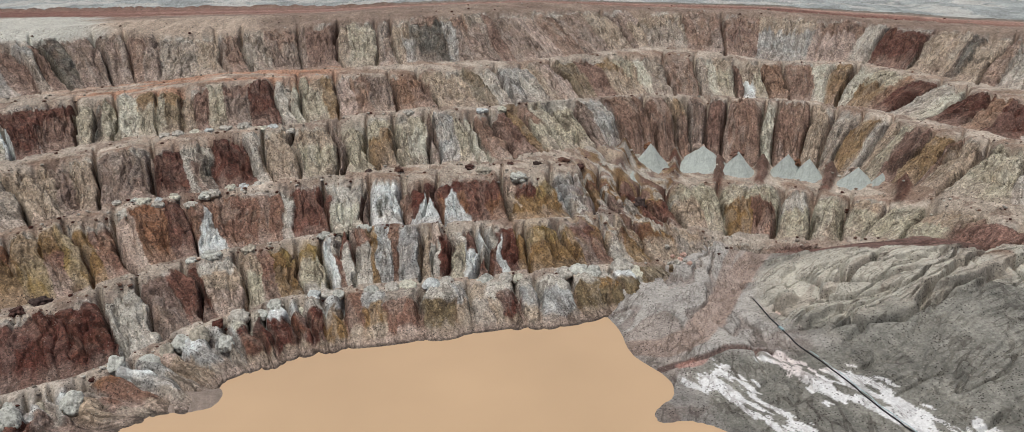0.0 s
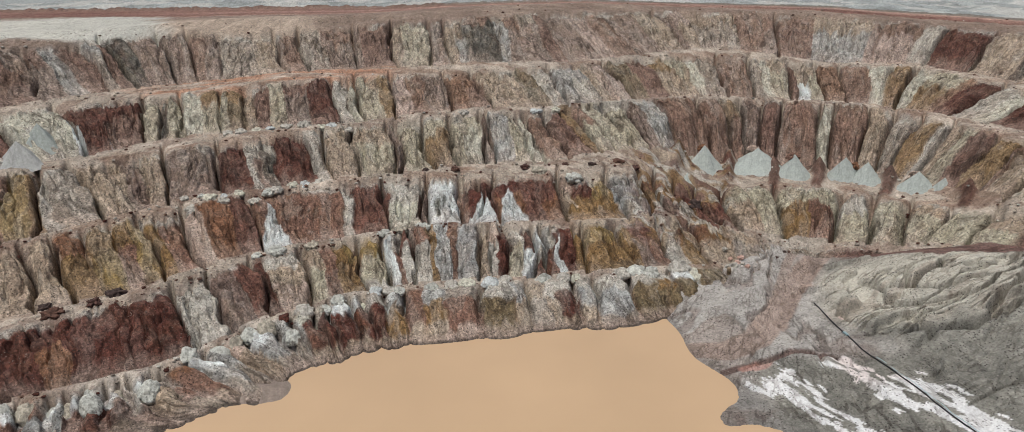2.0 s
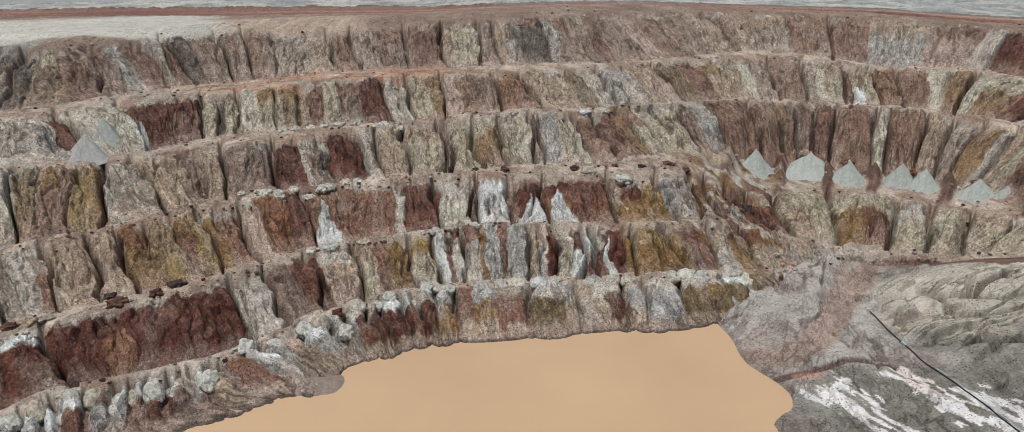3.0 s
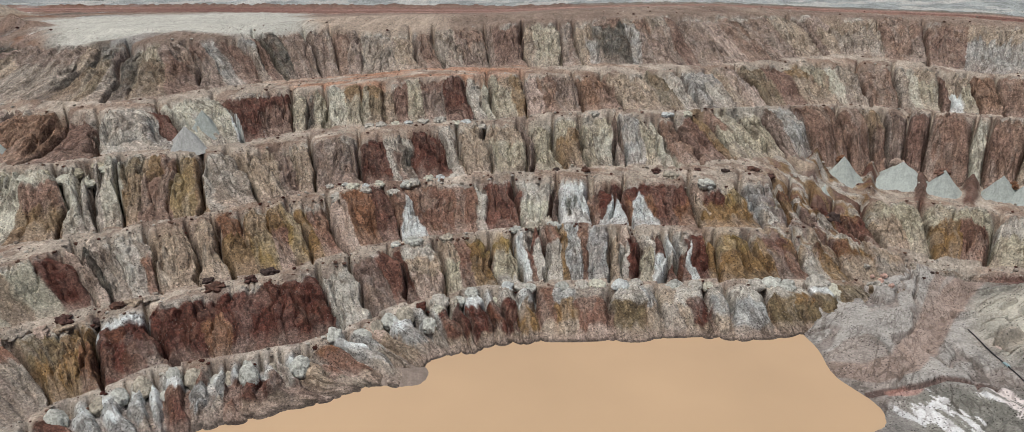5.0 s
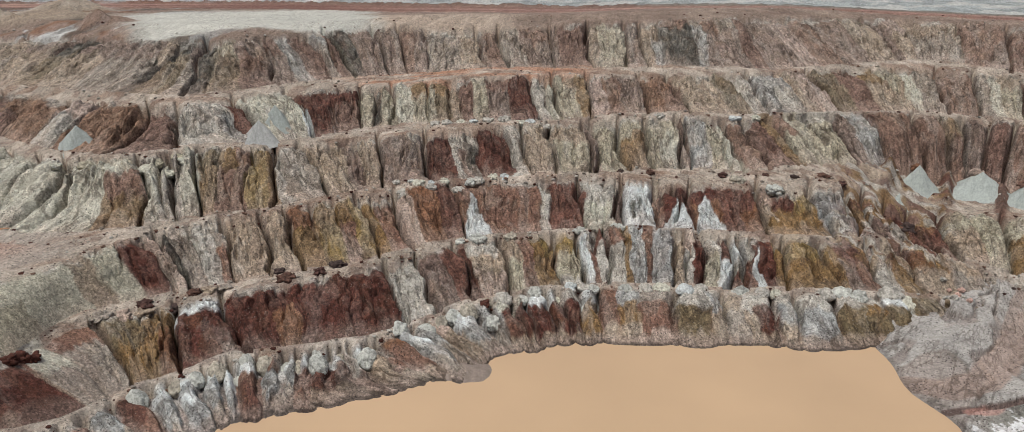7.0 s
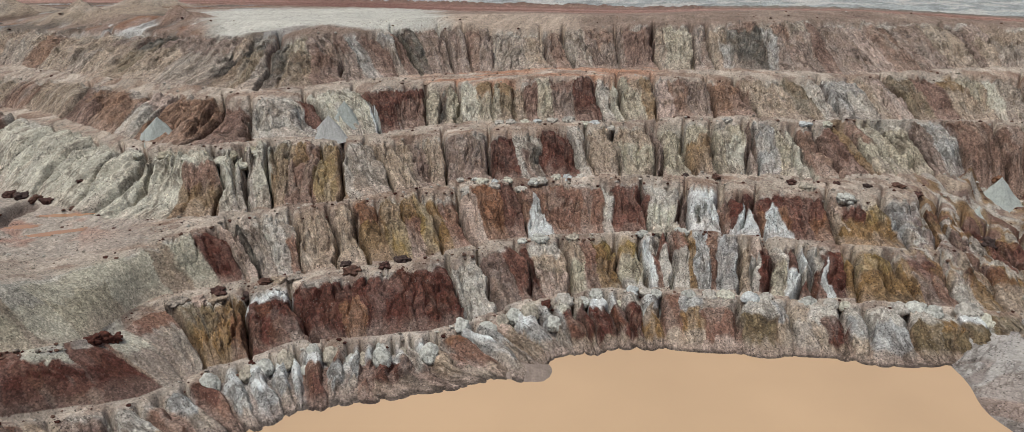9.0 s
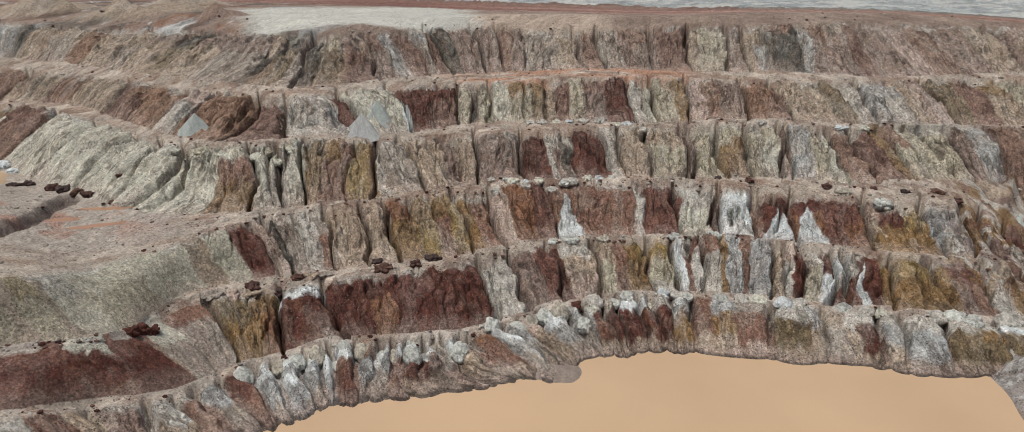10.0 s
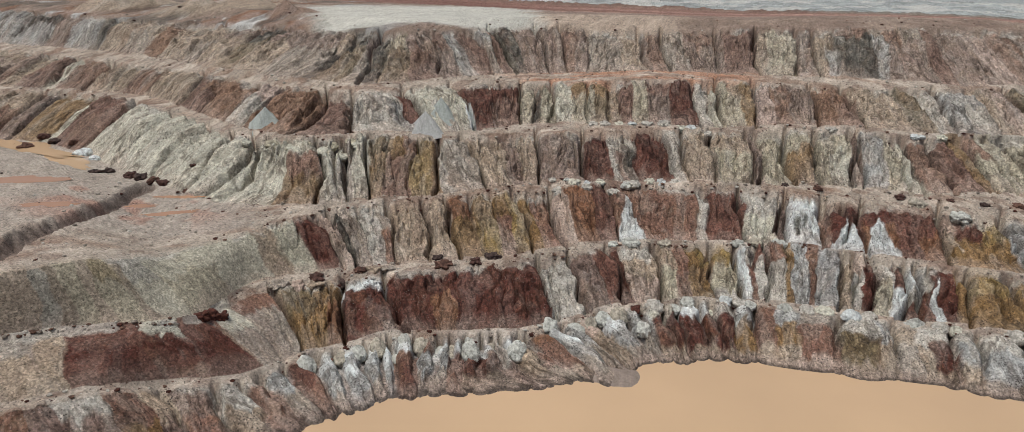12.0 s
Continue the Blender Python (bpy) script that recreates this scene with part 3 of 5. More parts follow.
def carve(k, theta, r, v, lines):
    """Height to add on face k: buttresses standing out unevenly, deep narrow gullies between them, cracks and rills."""
    u = flow(k, theta, v, lines)
    n, d, width, x = segments(k, u, v, theta)
    rows = cuts_of(k, theta)
    place = rows[:, 0] - np.arange(len(rows)) * 1e-5
    i = np.clip(np.searchsorted(-place, -x, side="right") - 1, 0, len(rows) - 2)
    calm = 1 - 0.88 * smooth(43, 47, theta) if k in (2, 3) else 1.0
    foot = smooth(0.0, 0.3 if k > 1 else 0.8, v)
    total, ditch, soil, inner = 0.0, 0.0, 0.0 * x, 1e9
    for side in (0, 1):
        c = rows[i + side]
        wander = 1.9 * (vnoise(v * 1.7 + 0 * x, c[:, 0] * 1.3, 41 + k) - 0.5) + 0.7 * (vnoise(v * 7.0 + 0 * x, c[:, 0] * 1.7, 42 + k) - 0.5)
        g = np.abs(x - c[:, 0] - wander)
        p = c[:, 1] * smooth(c[:, 2] - 0.1, c[:, 2] + 0.2, v) * smooth(c[:, 3] + 0.1, c[:, 3] - 0.1, v)
        p = p * (0.8 + 0.4 * vnoise(v * 5.0 + 0 * x, c[:, 0] * 2.1, 43 + k))
        oblique = smooth(42, 47, theta)
        broad = (0.2 + 0.12 * p) * (1 + 1.2 * oblique)
        crack = p * (0.5 + 1.2 * smooth(0.35, 0.8, p)) * np.exp(-((g / broad) ** 2)) * (0.55 + 0.9 * vnoise(v * 4.0 + 0 * x, c[:, 0] * 3.1, 44 + k)) * (1 - 0.7 * oblique)
        funnel = p * (0.5 + 2.0 * vnoise(c[:, 0] * 4.3, 0.5 + 0 * x, 46 + k)) * (0.25 + 0.75 * v**1.4) + 0.25
        notch = np.clip(1 - g / funnel, 0, 1) * p * (0.25 + 0.75 * v)
        if k == 1:
            notch = notch * smooth(0.1, 0.5, v)
        down = DEEP[k] * (crack * (foot + (1 - foot) * (0.6 if k > 1 else 0.05)) + 0.55 * notch)
        soil = np.maximum(soil, smooth(0.25, 0.7, notch / np.maximum(p, 0.1)) * smooth(0.3, 0.6, p))
        total = np.maximum(total, down)
        ditch = np.maximum(ditch, np.where(c[:, 1] > 0.75, down, 0))
        shoulder = np.where(p > 0.3, g, 2.5)
        inner = np.minimum(inner, shoulder)
    up = 0.25 + 0.75 * smooth(0.0, 0.35, v) if k > 1 else 0.16 + 0.84 * smooth(0.0, 0.6, v)
    wide = 1.5 if k > 1 else 1.8
    t = 1 - np.clip(inner / wide, 0, 1)
    dz = ROUND[k] * (0.75 if k > 1 else 1.0) * (np.sqrt(np.clip(1 - t**2.2, 0, 1)) - 0.8) * up
    # under and over the white cones the gullies open into deep ravines
    if k in (3, 4):
        ravine = (smooth(-18.5, -21, theta) * smooth(-37, -34, theta) if k == 3 else 0.3 * smooth(-16, -19, theta) * smooth(-42, -38, theta))
        strong = place[rows[:, 1] > 0.75]
        j = np.clip(np.searchsorted(-strong, -x, side="right") - 1, 0, len(strong) - 2)
        main = np.minimum(np.abs(strong[j] - x), np.abs(x - strong[j + 1]))
        t = 1 - np.clip(main / (3.2 if k == 3 else 2.2), 0, 1)
        dz = dz + ravine * 4.2 * (np.sqrt(np.clip(1 - t**1.7, 0, 1)) - 0.75) * (0.45 + 0.55 * smooth(0.0, 0.4, v))
    # buttresses stand out by different amounts
    order = np.cumsum(rows[:, 1] > 0.34)[i]
    stand = vnoise(order * 1.0, 0.5 + 0 * x, 45 + k) - 0.5
    dz = dz + (2.4 if k > 1 else 0.5) * stand * up * smooth(0.0, 0.35, inner)
    dz = dz - total
    # cracks and fine rills
    where = (0.4 if k < 4 else 0.5) + (0.6 if k < 4 else 0.5) * smooth(0.42, 0.6, fbm(x / 8.0, r / 10.0, 5 + k, 2))
    bend = 1.2 * (fbm(x / 2.5, r / 2.5, 9 + k, 2) - 0.5)
    lumpy = {1: 0.5, 2: 1.0, 3: 1.1, 4: 1.5, 5: 1.5, 6: 1.4}[k]
    rill = (1 - np.abs(2 * vnoise((x + bend) / 1.7, r / 7.0 + 3 * k, 7 + k) - 1)) ** 8
    fine = (1 - np.abs(2 * vnoise((x + 0.7 * bend) / 0.9, r / 3.0, 11 + k) - 1)) ** 7
    dz = dz - (1.1 * rill + 0.5 * fine) * lumpy * where * up * smooth(0, 0.12, v) * (1 - 0.5 * smooth(42, 47, theta))
    clod = fbm(x / 1.2, r / 1.2, 23 + k, 3) - 0.5
    crease = 1 - np.abs(2 * fbm(x / 1.6, r / 1.6, 29 + k, 2) - 1)
    dz = dz - 0.35 * lumpy * crease**6 * up
    block = smooth(0.5, 0.56, fbm(x / 2.2, r / 5.0, 27 + k, 4))
    dz = dz + (0.9 if k > 1 else 0.4) * (fbm(x / 6.0, r / 7.0, 3 + k, 3) - 0.5) + (0.35 * clod + 0.5 * block - 0.25) * up * lumpy
    dz = dz * calm + (1 - calm) * (0.7 * (fbm(x / 2.0, r / 2.0, 61 + k, 4) - 0.5) + 1.2 * (fbm(x / 9.0, r / 6.0, 63 + k, 3) - 0.5))
    return dz, n, x, d, np.maximum(width / 2, 0.5), ditch * calm, soil * calm


def tint(k, n, x, v, r, d, half):
    """Mineral colour on face k, with beds from the top of the face down as its code tells."""
    wob = (fbm(x / 2.5, v * 3.0, 90 + k, 3) - 0.5)
    codes = [c.rstrip("^!.") for _, c in FACES[k]]
    peaked = np.array(["^" in c for _, c in FACES[k]])
    mottled = np.array([0.25 if k == 3 and a > 42 else 0.3 if c[0] in "rdn" else 0.8 for a, c in FACES[k]])[n]
    dusty = {4: 0.15, 5: 0.2, 6: 0.25}.get(k, 0.0)
    table = np.array([[MINERAL[c[min(len(c) - 1, int(b * len(c) / 6))]] for b in range(6)] for c in codes])
    thin = np.array([[dusty * (0.25 if c[min(len(c) - 1, int(b * len(c) / 6))] in "rwk" else 1.0) for b in range(6)] for c in codes])[..., None]
    table = table * (1 - thin) + 0.5 * (MINERAL["t"] + MINERAL["p"]) * thin
    if k == 3:
        loose = np.array([0.6 * (a > 43.5) for a, _ in FACES[k]])[:, None, None]
        table = table * (1 - loose) + 0.8 * MINERAL["y"] * loose
    w = np.clip(v + 0.28 * wob + 0.16 * (vnoise(x / 0.7, v * 1.5, 120 + k) - 0.5), 0.001, 0.999)
    bed = np.clip(((1 - w) * 6), 0, 5.499)
    b0 = bed.astype(int)
    f = smooth(0.25, 0.75, bed - b0)[..., None]
    col = table[n, b0] * (1 - f) + table[n, np.minimum(b0 + 1, 5)] * f
    slope = smooth(-0.08, 0.05, (d / half) - (v * 1.3 - 0.05) + 0.1 * (fbm(x / 1.2, v * 4.0, 160 + k, 3) - 0.5))
    slope = (slope * peaked[n])[..., None]
    col = col * (1 - slope) + 0.85 * MINERAL["w"] * slope
    side = fbm(x / 3.0, v * 2.0, 150 + k, 3)
    other = table[np.clip(n + np.where(side > 0.5, 1, -1), 0, len(codes) - 1), b0]
    blend = (0.5 * smooth(0.45, 0.0, d + 1.2 * (side - 0.3)))[..., None]
    col = col * (1 - blend) + other * blend
    for key, seed, lot in (("p", 200, 0.2), ("o", 210, 0.15), ("d", 220, 0.15), ("t", 230, 0.2)):
        patch = smooth(0.56, 0.66, fbm(x / 1.7, r / 2.4, seed + k, 4) + 0.2 * (fbm(x / 9.0, r / 9.0, seed + k + 5, 2) - 0.5))[..., None] * mottled[..., None]
        col = col * (1 - lot * patch) + MINERAL[key] * lot * patch
    for key, seed, lot in (("p", 260, 0.25), ("d", 270, 0.2)):
        stain = smooth(0.60, 0.72, fbm(x / 1.8, v * 1.2, seed + k, 3) + 0.22 * (fbm(x / 12.0, v * 0.5, seed + k + 3, 2) - 0.5))[..., None] * mottled[..., None]
        col = col * (1 - lot * stain) + MINERAL[key] * lot * stain
    if k == 3:
        # dark growth on the seeping white block
        block = np.array([c == "w" for c in codes])[n] * smooth(0.9, 1.6, d)
        seep = (block * smooth(0.08, 0.16, v) * smooth(0.62, 0.4, v) * smooth(0.42, 0.56, fbm(x / 0.9, v * 5.0, 295, 3)) * 0.85)[..., None]
        col = col * (1 - seep) + seep * srgb(66, 68, 58)
    # dusty pale crest
    rim = (0.7 * smooth(0.88, 0.98, v + 0.25 * wob) * smooth(0.45, 0.6, fbm(x / 5.0, v * 1.0, 280 + k, 3)))[..., None]
    col = col * (1 - rim) + MINERAL["p"] * rim
    # washed-down dust at the foot
    foot = (smooth(0.28, 0.0, v + 0.5 * wob) * (0.3 if k > 1 else 0.3))[..., None]
    return col * (1 - foot) + MINERAL["s" if k > 2 else "g"] * 0.92 * foot


def ledge_tint(strip, theta, r, f):
    s = np.radians(theta) * r
    a = fbm(s / 9.0, r / 5.0, 300 + strip, 4)[..., None]
    b = fbm(s / 2.5, r / 2.0, 320 + strip, 4)[..., None]
    col = 1.16 * (srgb(172, 162, 149) * (1 - a) + srgb(138, 128, 115) * a)
    col = col * (1.35 - 0.7 * b)
    rusty = smooth(0.55, 0.68, fbm(s / 10.0, r / 3.0, 340 + strip, 3))[..., None]
    col = col * (1 - 0.45 * rusty) + 0.45 * rusty * MINERAL["n"]
    if strip == 10:
        track = (0.7 * smooth(4, 8, theta) * smooth(27, 22, theta) * smooth(0.4, 0.6, fbm(s / 14.0, r / 2.0, 345, 3)))[..., None]
        col = col * (1 - track) + track * srgb(176, 128, 100)
    dark = smooth(0.56, 0.64, fbm(s / 3.0, r / 1.6, 350 + strip, 4))[..., None]
    return col * (1 - 0.5 * dark) + 0.5 * dark * MINERAL["b"] * 0.8


ROAD = ([-42, -34, -26, -17, -8, 2, 12, 20, 28, 34, 45, 62], [257, 264, 264, 263, 254, 250, 253, 268, 300, 320, 360, 400])
# spoil heaps on the plateau: azimuth, distance, half width along and across, height
HEAPS = [(39.7, 238, 8, 6, 3.6), (44, 262, 22, 10, 4.5), (50, 280, 16, 9, 4.5), (56, 330, 22, 12, 5), (41.5, 300, 14, 9, 4)]


def levelled(theta, s, r):
    return smooth(22, 25, theta + 3 * fbm(s / 8, r / 8, 402, 2)) * smooth(40, 37, theta) * smooth(206, 210, r) * smooth(285, 262, r)


def before_road(theta, s, r):
    road = np.interp(theta, *ROAD)
    wide = np.interp(theta, [-42, -8, 2, 10, 22, 62], [8, 8, 12, 26, 36, 40])
    return r - road + 3 * (fbm(s / 10, r / 5, 403, 3) - 0.5), wide * 0.55


def top_relief(theta, r):
    """Spoil heaps, a low bank along the road, ruts and gravel on the plateau."""
    s = np.radians(theta) * r
    gap, half = before_road(theta, s, r)
    rough = smooth(0, -4, gap + half) * (1 - levelled(theta, s, r)) * smooth(235, 215, r - 25 * smooth(-2, -14, theta))
    z = rough * ((2.6 + 2.2 * smooth(34, 40, theta)) * (fbm(s / 7.0, r / 5.0, 411, 4) - 0.42) + 0.5 * (fbm(s / 1.5, r / 1.5, 412, 3) - 0.5))
    bank = np.exp(-(((gap - half - 2.5) / 1.6) ** 2))
    z = z + bank * (1.0 + 1.2 * (fbm(s / 4, r / 4, 413, 3) - 0.5))
    beyond = smooth(4, 14, gap - half)
    z = z + beyond * (3.2 * (fbm(s / 16.0, r / 16.0, 414, 4) - 0.5) + 1.0 * (fbm(s / 3, r / 3, 415, 3) - 0.5))
    for a, d, along_it, across, tall in HEAPS:
        e = np.hypot(np.radians(theta - a) * d / along_it, (r - d) / across) + 0.5 * (fbm(s / 6, r / 6, 416, 3) - 0.5)
        z = z + tall * smooth(1.15, 0.1, e)
    return z


def top_tint(theta, r):
    """The plateau above the pit: pale levelled clay, a red haul road, grey tailings beyond."""
    s = np.radians(theta) * r
    a = fbm(s / 12.0, r / 7.0, 401, 4)[..., None]
    fine = fbm(s / 2.5, r / 2.5, 407, 4)[..., None]
    col = (srgb(150, 136, 122) * (1 - a) + srgb(116, 98, 88) * a) * (0.7 + 0.6 * fine)
    for key, seed, lot in (("w", 421, 0.6), ("n", 423, 0.75), ("k", 425, 0.6)):
        heap = (lot * smooth(0.55, 0.62, fbm(s / 13.0, r / 9.0, seed, 4)) * smooth(30, 36, theta))[..., None]
        col = col * (1 - heap) + heap * MINERAL[key] * (0.7 + 0.6 * fine)
    graded = (smooth(26, 22, theta) * smooth(10, 13, theta) * smooth(236, 230, r))[..., None]
    combed = (0.8 + 0.4 * vnoise(s / 1.4 + r / 4, r / 30, 409))[..., None]
    col = col * (1 - 0.8 * graded) + 0.8 * graded * srgb(172, 158, 142) * combed
    pale = levelled(theta, s, r)[..., None]
    col = col * (1 - pale) + pale * srgb(188, 188, 178) * (0.75 + 0.3 * a + 0.15 * fine)
    gap, half = before_road(theta, s, r)
    on = smooth(half * 1.15, half * 0.85, np.abs(gap))[..., None]
    band = vnoise(s / 70.0, gap / (half * 0.35), 404)[..., None]
    tone = srgb(116, 84, 75) * (1 - band) + srgb(172, 142, 128) * band
    col = col * (1 - on) + on * tone * (0.8 + 0.35 * vnoise(s / 40.0, gap / 0.8, 408)[..., None])
    bank = np.exp(-(((gap - half - 2.5) / 1.8) ** 2))[..., None]
    col = col * (1 - 0.8 * bank) + 0.8 * bank * (srgb(108, 84, 74) * smooth(0, 4, theta)[..., None] + srgb(104, 108, 102) * smooth(4, 0, theta)[..., None])
    grey = smooth(4, 9, gap - half)[..., None] * (1 - 0.6 * pale)
    lumps = fbm(s / 5.0, r / 5.0, 406, 4)[..., None]
    far_tone = srgb(150, 156, 154) * (0.5 + 1.0 * lumps)
    snow = smooth(0.56, 0.62, fbm(s / 14.0, r / 10.0, 410, 3))[..., None]
    far_tone = far_tone * (1 - 0.5 * snow) + 0.5 * snow * srgb(200, 198, 190)
    col = col * (1 - grey) + grey * far_tone
    for ha, d, along_it, across, tall in HEAPS:
        e = np.hypot(np.radians(theta - ha) * d / along_it, (r - d) / across)
        w = (smooth(1.2, 0.8, e) * 0.85)[..., None]
        col = col * (1 - w) + w * (srgb(132, 110, 96) if along_it < 12 else srgb(156, 143, 126)) * (0.75 + 0.5 * fine)
    return col


def grid_mesh(name, co, colour, uv, normal, cols, rows, material, offset=None):
    """A mesh from a stretch of columns and rows of the relief."""
    c0, c1 = cols
    r0, r1 = rows
    block = co[c0:c1, r0:r1]
    nc, nr = block.shape[:2]
    me = bpy.data.meshes.new(name)
    me.vertices.add(nc * nr)
    pos = block.reshape(-1, 3) - (offset if offset is not None else 0)
    me.vertices.foreach_set("co", pos.astype(np.float32).ravel())
    i = np.arange(nc * nr).reshape(nc, nr)
    quads = np.stack([i[:-1, :-1], i[1:, :-1], i[1:, 1:], i[:-1, 1:]], -1).reshape(-1, 4)
    me.loops.add(quads.size)
    me.loops.foreach_set("vertex_index", quads.astype(np.int32).ravel())
    me.polygons.add(len(quads))
    me.polygons.foreach_set("loop_start", np.arange(0, quads.size, 4, dtype=np.int32))
    me.update(calc_edges=True)
    layer = me.uv_layers.new(name="flow")
    layer.data.foreach_set("uv", uv[c0:c1, r0:r1].reshape(-1, 2)[quads.ravel()].astype(np.float32).ravel())
    paint = me.color_attributes.new("mineral", "FLOAT_COLOR", "POINT")
    rgba = np.ones((nc * nr, 4), np.float32)
    rgba[:, :3] = np.clip(colour[c0:c1, r0:r1].reshape(-1, 3), 0.01, 0.9)
    paint.data.foreach_set("color", rgba.ravel())
    me.polygons.foreach_set("use_smooth", np.ones(len(quads), bool))
    if normal is not None:
        me.normals_split_custom_set_from_vertices(normal[c0:c1, r0:r1].reshape(-1, 3).tolist())
    me.materials.append(material)
    return me


def grid_normals(co):
    a = np.gradient(co, axis=0)
    b = np.gradient(co, axis=1)
    n = np.cross(b, a)
    n /= np.maximum(np.linalg.norm(n, axis=-1, keepdims=True), 1e-9)
    n[n[..., 2] < 0] *= -1
    return n


def relief(theta):
    """All strips on the azimuths: places, colours, flow coordinates, and where each strip's rows begin."""
    lines = lines_at(theta)
    cols, paint, uvs, starts, segs = [], [], [], [], {}
    at = 0
    for strip, (a, count, face) in enumerate(STRIPS):
        f = np.linspace(0, 1, count, endpoint=False)[None, :]
        if strip == len(STRIPS) - 1:
            f = np.linspace(0, 1, count)[None, :]
        r = lines[a, 0][:, None] * (1 - f) + lines[a + 1, 0][:, None] * f
        z0, z1 = lines[a, 1][:, None], lines[a + 1, 1][:, None]
        th = np.broadcast_to(theta[:, None], r.shape)
        s = np.radians(th) * r
        if face:
            bent = f + 0.12 * np.sin(np.pi * f) - 0.03 * np.sin(2 * np.pi * f)
            z = z0 * (1 - bent) + z1 * bent
            shape = np.empty_like(r)
            col = np.empty(r.shape + (3,))
            num = np.empty(r.shape, int)
            u = np.empty_like(r)
            for j in range(r.shape[1]):
                v = np.full(len(theta), f[0, j])
                dz, n, x, d, half, ditch, soil = carve(face, theta, r[:, j], v, lines)
                shape[:, j], num[:, j], u[:, j] = dz, n, x
                col[:, j] = tint(face, n, x, v, r[:, j], d, half)
                washed = (0.6 * soil * smooth(0.25, 0.6, fbm(x / 1.5, r[:, j] / 3.0, 587, 3)))[:, None]
                col[:, j] = col[:, j] * (1 - washed) + washed * MINERAL["m"]
            segs[strip] = num
            z = np.maximum(z + shape, 0.45 * z - 0.08) if face == 1 else z + shape
            if face == 1:
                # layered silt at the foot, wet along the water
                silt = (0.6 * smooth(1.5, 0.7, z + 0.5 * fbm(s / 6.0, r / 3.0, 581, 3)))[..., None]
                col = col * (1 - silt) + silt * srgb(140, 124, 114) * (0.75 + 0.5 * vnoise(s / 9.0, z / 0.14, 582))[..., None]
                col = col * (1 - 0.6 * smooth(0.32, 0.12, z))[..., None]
        else:
            z = z0 * (1 - f) + z1 * f
            below, above = (a // 2 if 2 <= a <= 12 and a % 2 == 0 else 0), (a // 2 + 1 if 2 <= a <= 10 and a % 2 == 0 else 0)
            reach = np.maximum(lines[a + 1, 0] - lines[a, 0], 0.5)
            u = s.copy()
            col = top_tint(th, r) if strip >= 12 else ledge_tint(strip, th, r, f)
            rough = 0.6 * (fbm(s / 3.0, r / 3.0, 500 + strip, 4) - 0.5) + 0.4 * (fbm(s / 0.9, r / 0.9, 520 + strip, 2) - 0.5)
            if strip == 6:
                # dark spurs between the white sand cones
                for middle, tall in ((-16.6, 3.0), (-20.5, 4.6), (-23.7, 4.2), (-26.7, 4.6), (-31.4, 4.2), (-36.2, 4.0)):
                    lane = middle + 0.5 * (fbm(r / 5.0, middle + 0 * r, 583, 2) - 0.5)
                    spur = np.exp(-np.abs((th - lane) / (0.22 + 0.28 * f)) ** 1.6)
                    rough = rough + spur * tall * f**1.3 * (0.7 + 0.6 * fbm(s / 1.5, r / 1.5, 584, 3))
                    spur = (0.85 * smooth(0.1, 0.5, spur) * smooth(0.1, 0.3, f))[..., None]
                    col = col * (1 - spur) + spur * MINERAL["d"] * (0.35 + 0.8 * fbm(s / 2.0, r / 2.0, 585, 3))[..., None]
            if strip >= 12:
                rough = rough + top_relief(th, r) * (smooth(1, 0.8, f) if strip == 13 else 1)
            shape = rough * np.minimum(1, 4 * f + 0.3)
            if strip == 6:
                px, py = -np.sin(np.radians(th)) * r, np.cos(np.radians(th)) * r
                gap = line_distance(CHANNEL, px + 2.5 * (fbm(px / 5, py / 5, 560, 3) - 0.5), py + 2.5 * (fbm(px / 5, py / 5, 561, 3) - 0.5))
                shape = shape - 2.4 * smooth(2.6, 1.0, gap)
                flat = (smooth(43, 47, th) * smooth(0.1, 0.25, f))[..., None]
                wash = (fbm((px + py) / 3.0, (px - py) / 14.0, 562, 4))[..., None]
                plain_tone = srgb(160, 152, 141) * (0.75 + 0.5 * wash)
                ruddy = smooth(0.5, 0.62, fbm(px / 7, py / 7, 563, 4))[..., None] * smooth(26, 10, np.hypot(px + 122, py - 92))[..., None]
                plain_tone = plain_tone * (1 - 0.7 * ruddy) + 0.7 * ruddy * srgb(150, 108, 92)
                col = col * (1 - 0.85 * flat) + 0.85 * flat * plain_tone
                for x0, y0, long, broad, turned in POOLS:
                    ca, sa = math.cos(radians(turned)), math.sin(radians(turned))
                    e = np.hypot(((px - x0) * ca + (py - y0) * sa) / long, ((py - y0) * ca - (px - x0) * sa) / broad)
                    w = smooth(1.9, 1.15, e + 0.5 * (fbm(px / 2, py / 2, 564, 2) - 0.5))
                    z = z * (1 - w) + (pool_level(x0, y0) - 0.35) * w
                    shape = shape * (1 - 0.8 * w)
                bank = (smooth(2.8, 1.4, gap) * 0.75)[..., None]
                col = col * (1 - bank) + bank * MINERAL["m"] * 0.7
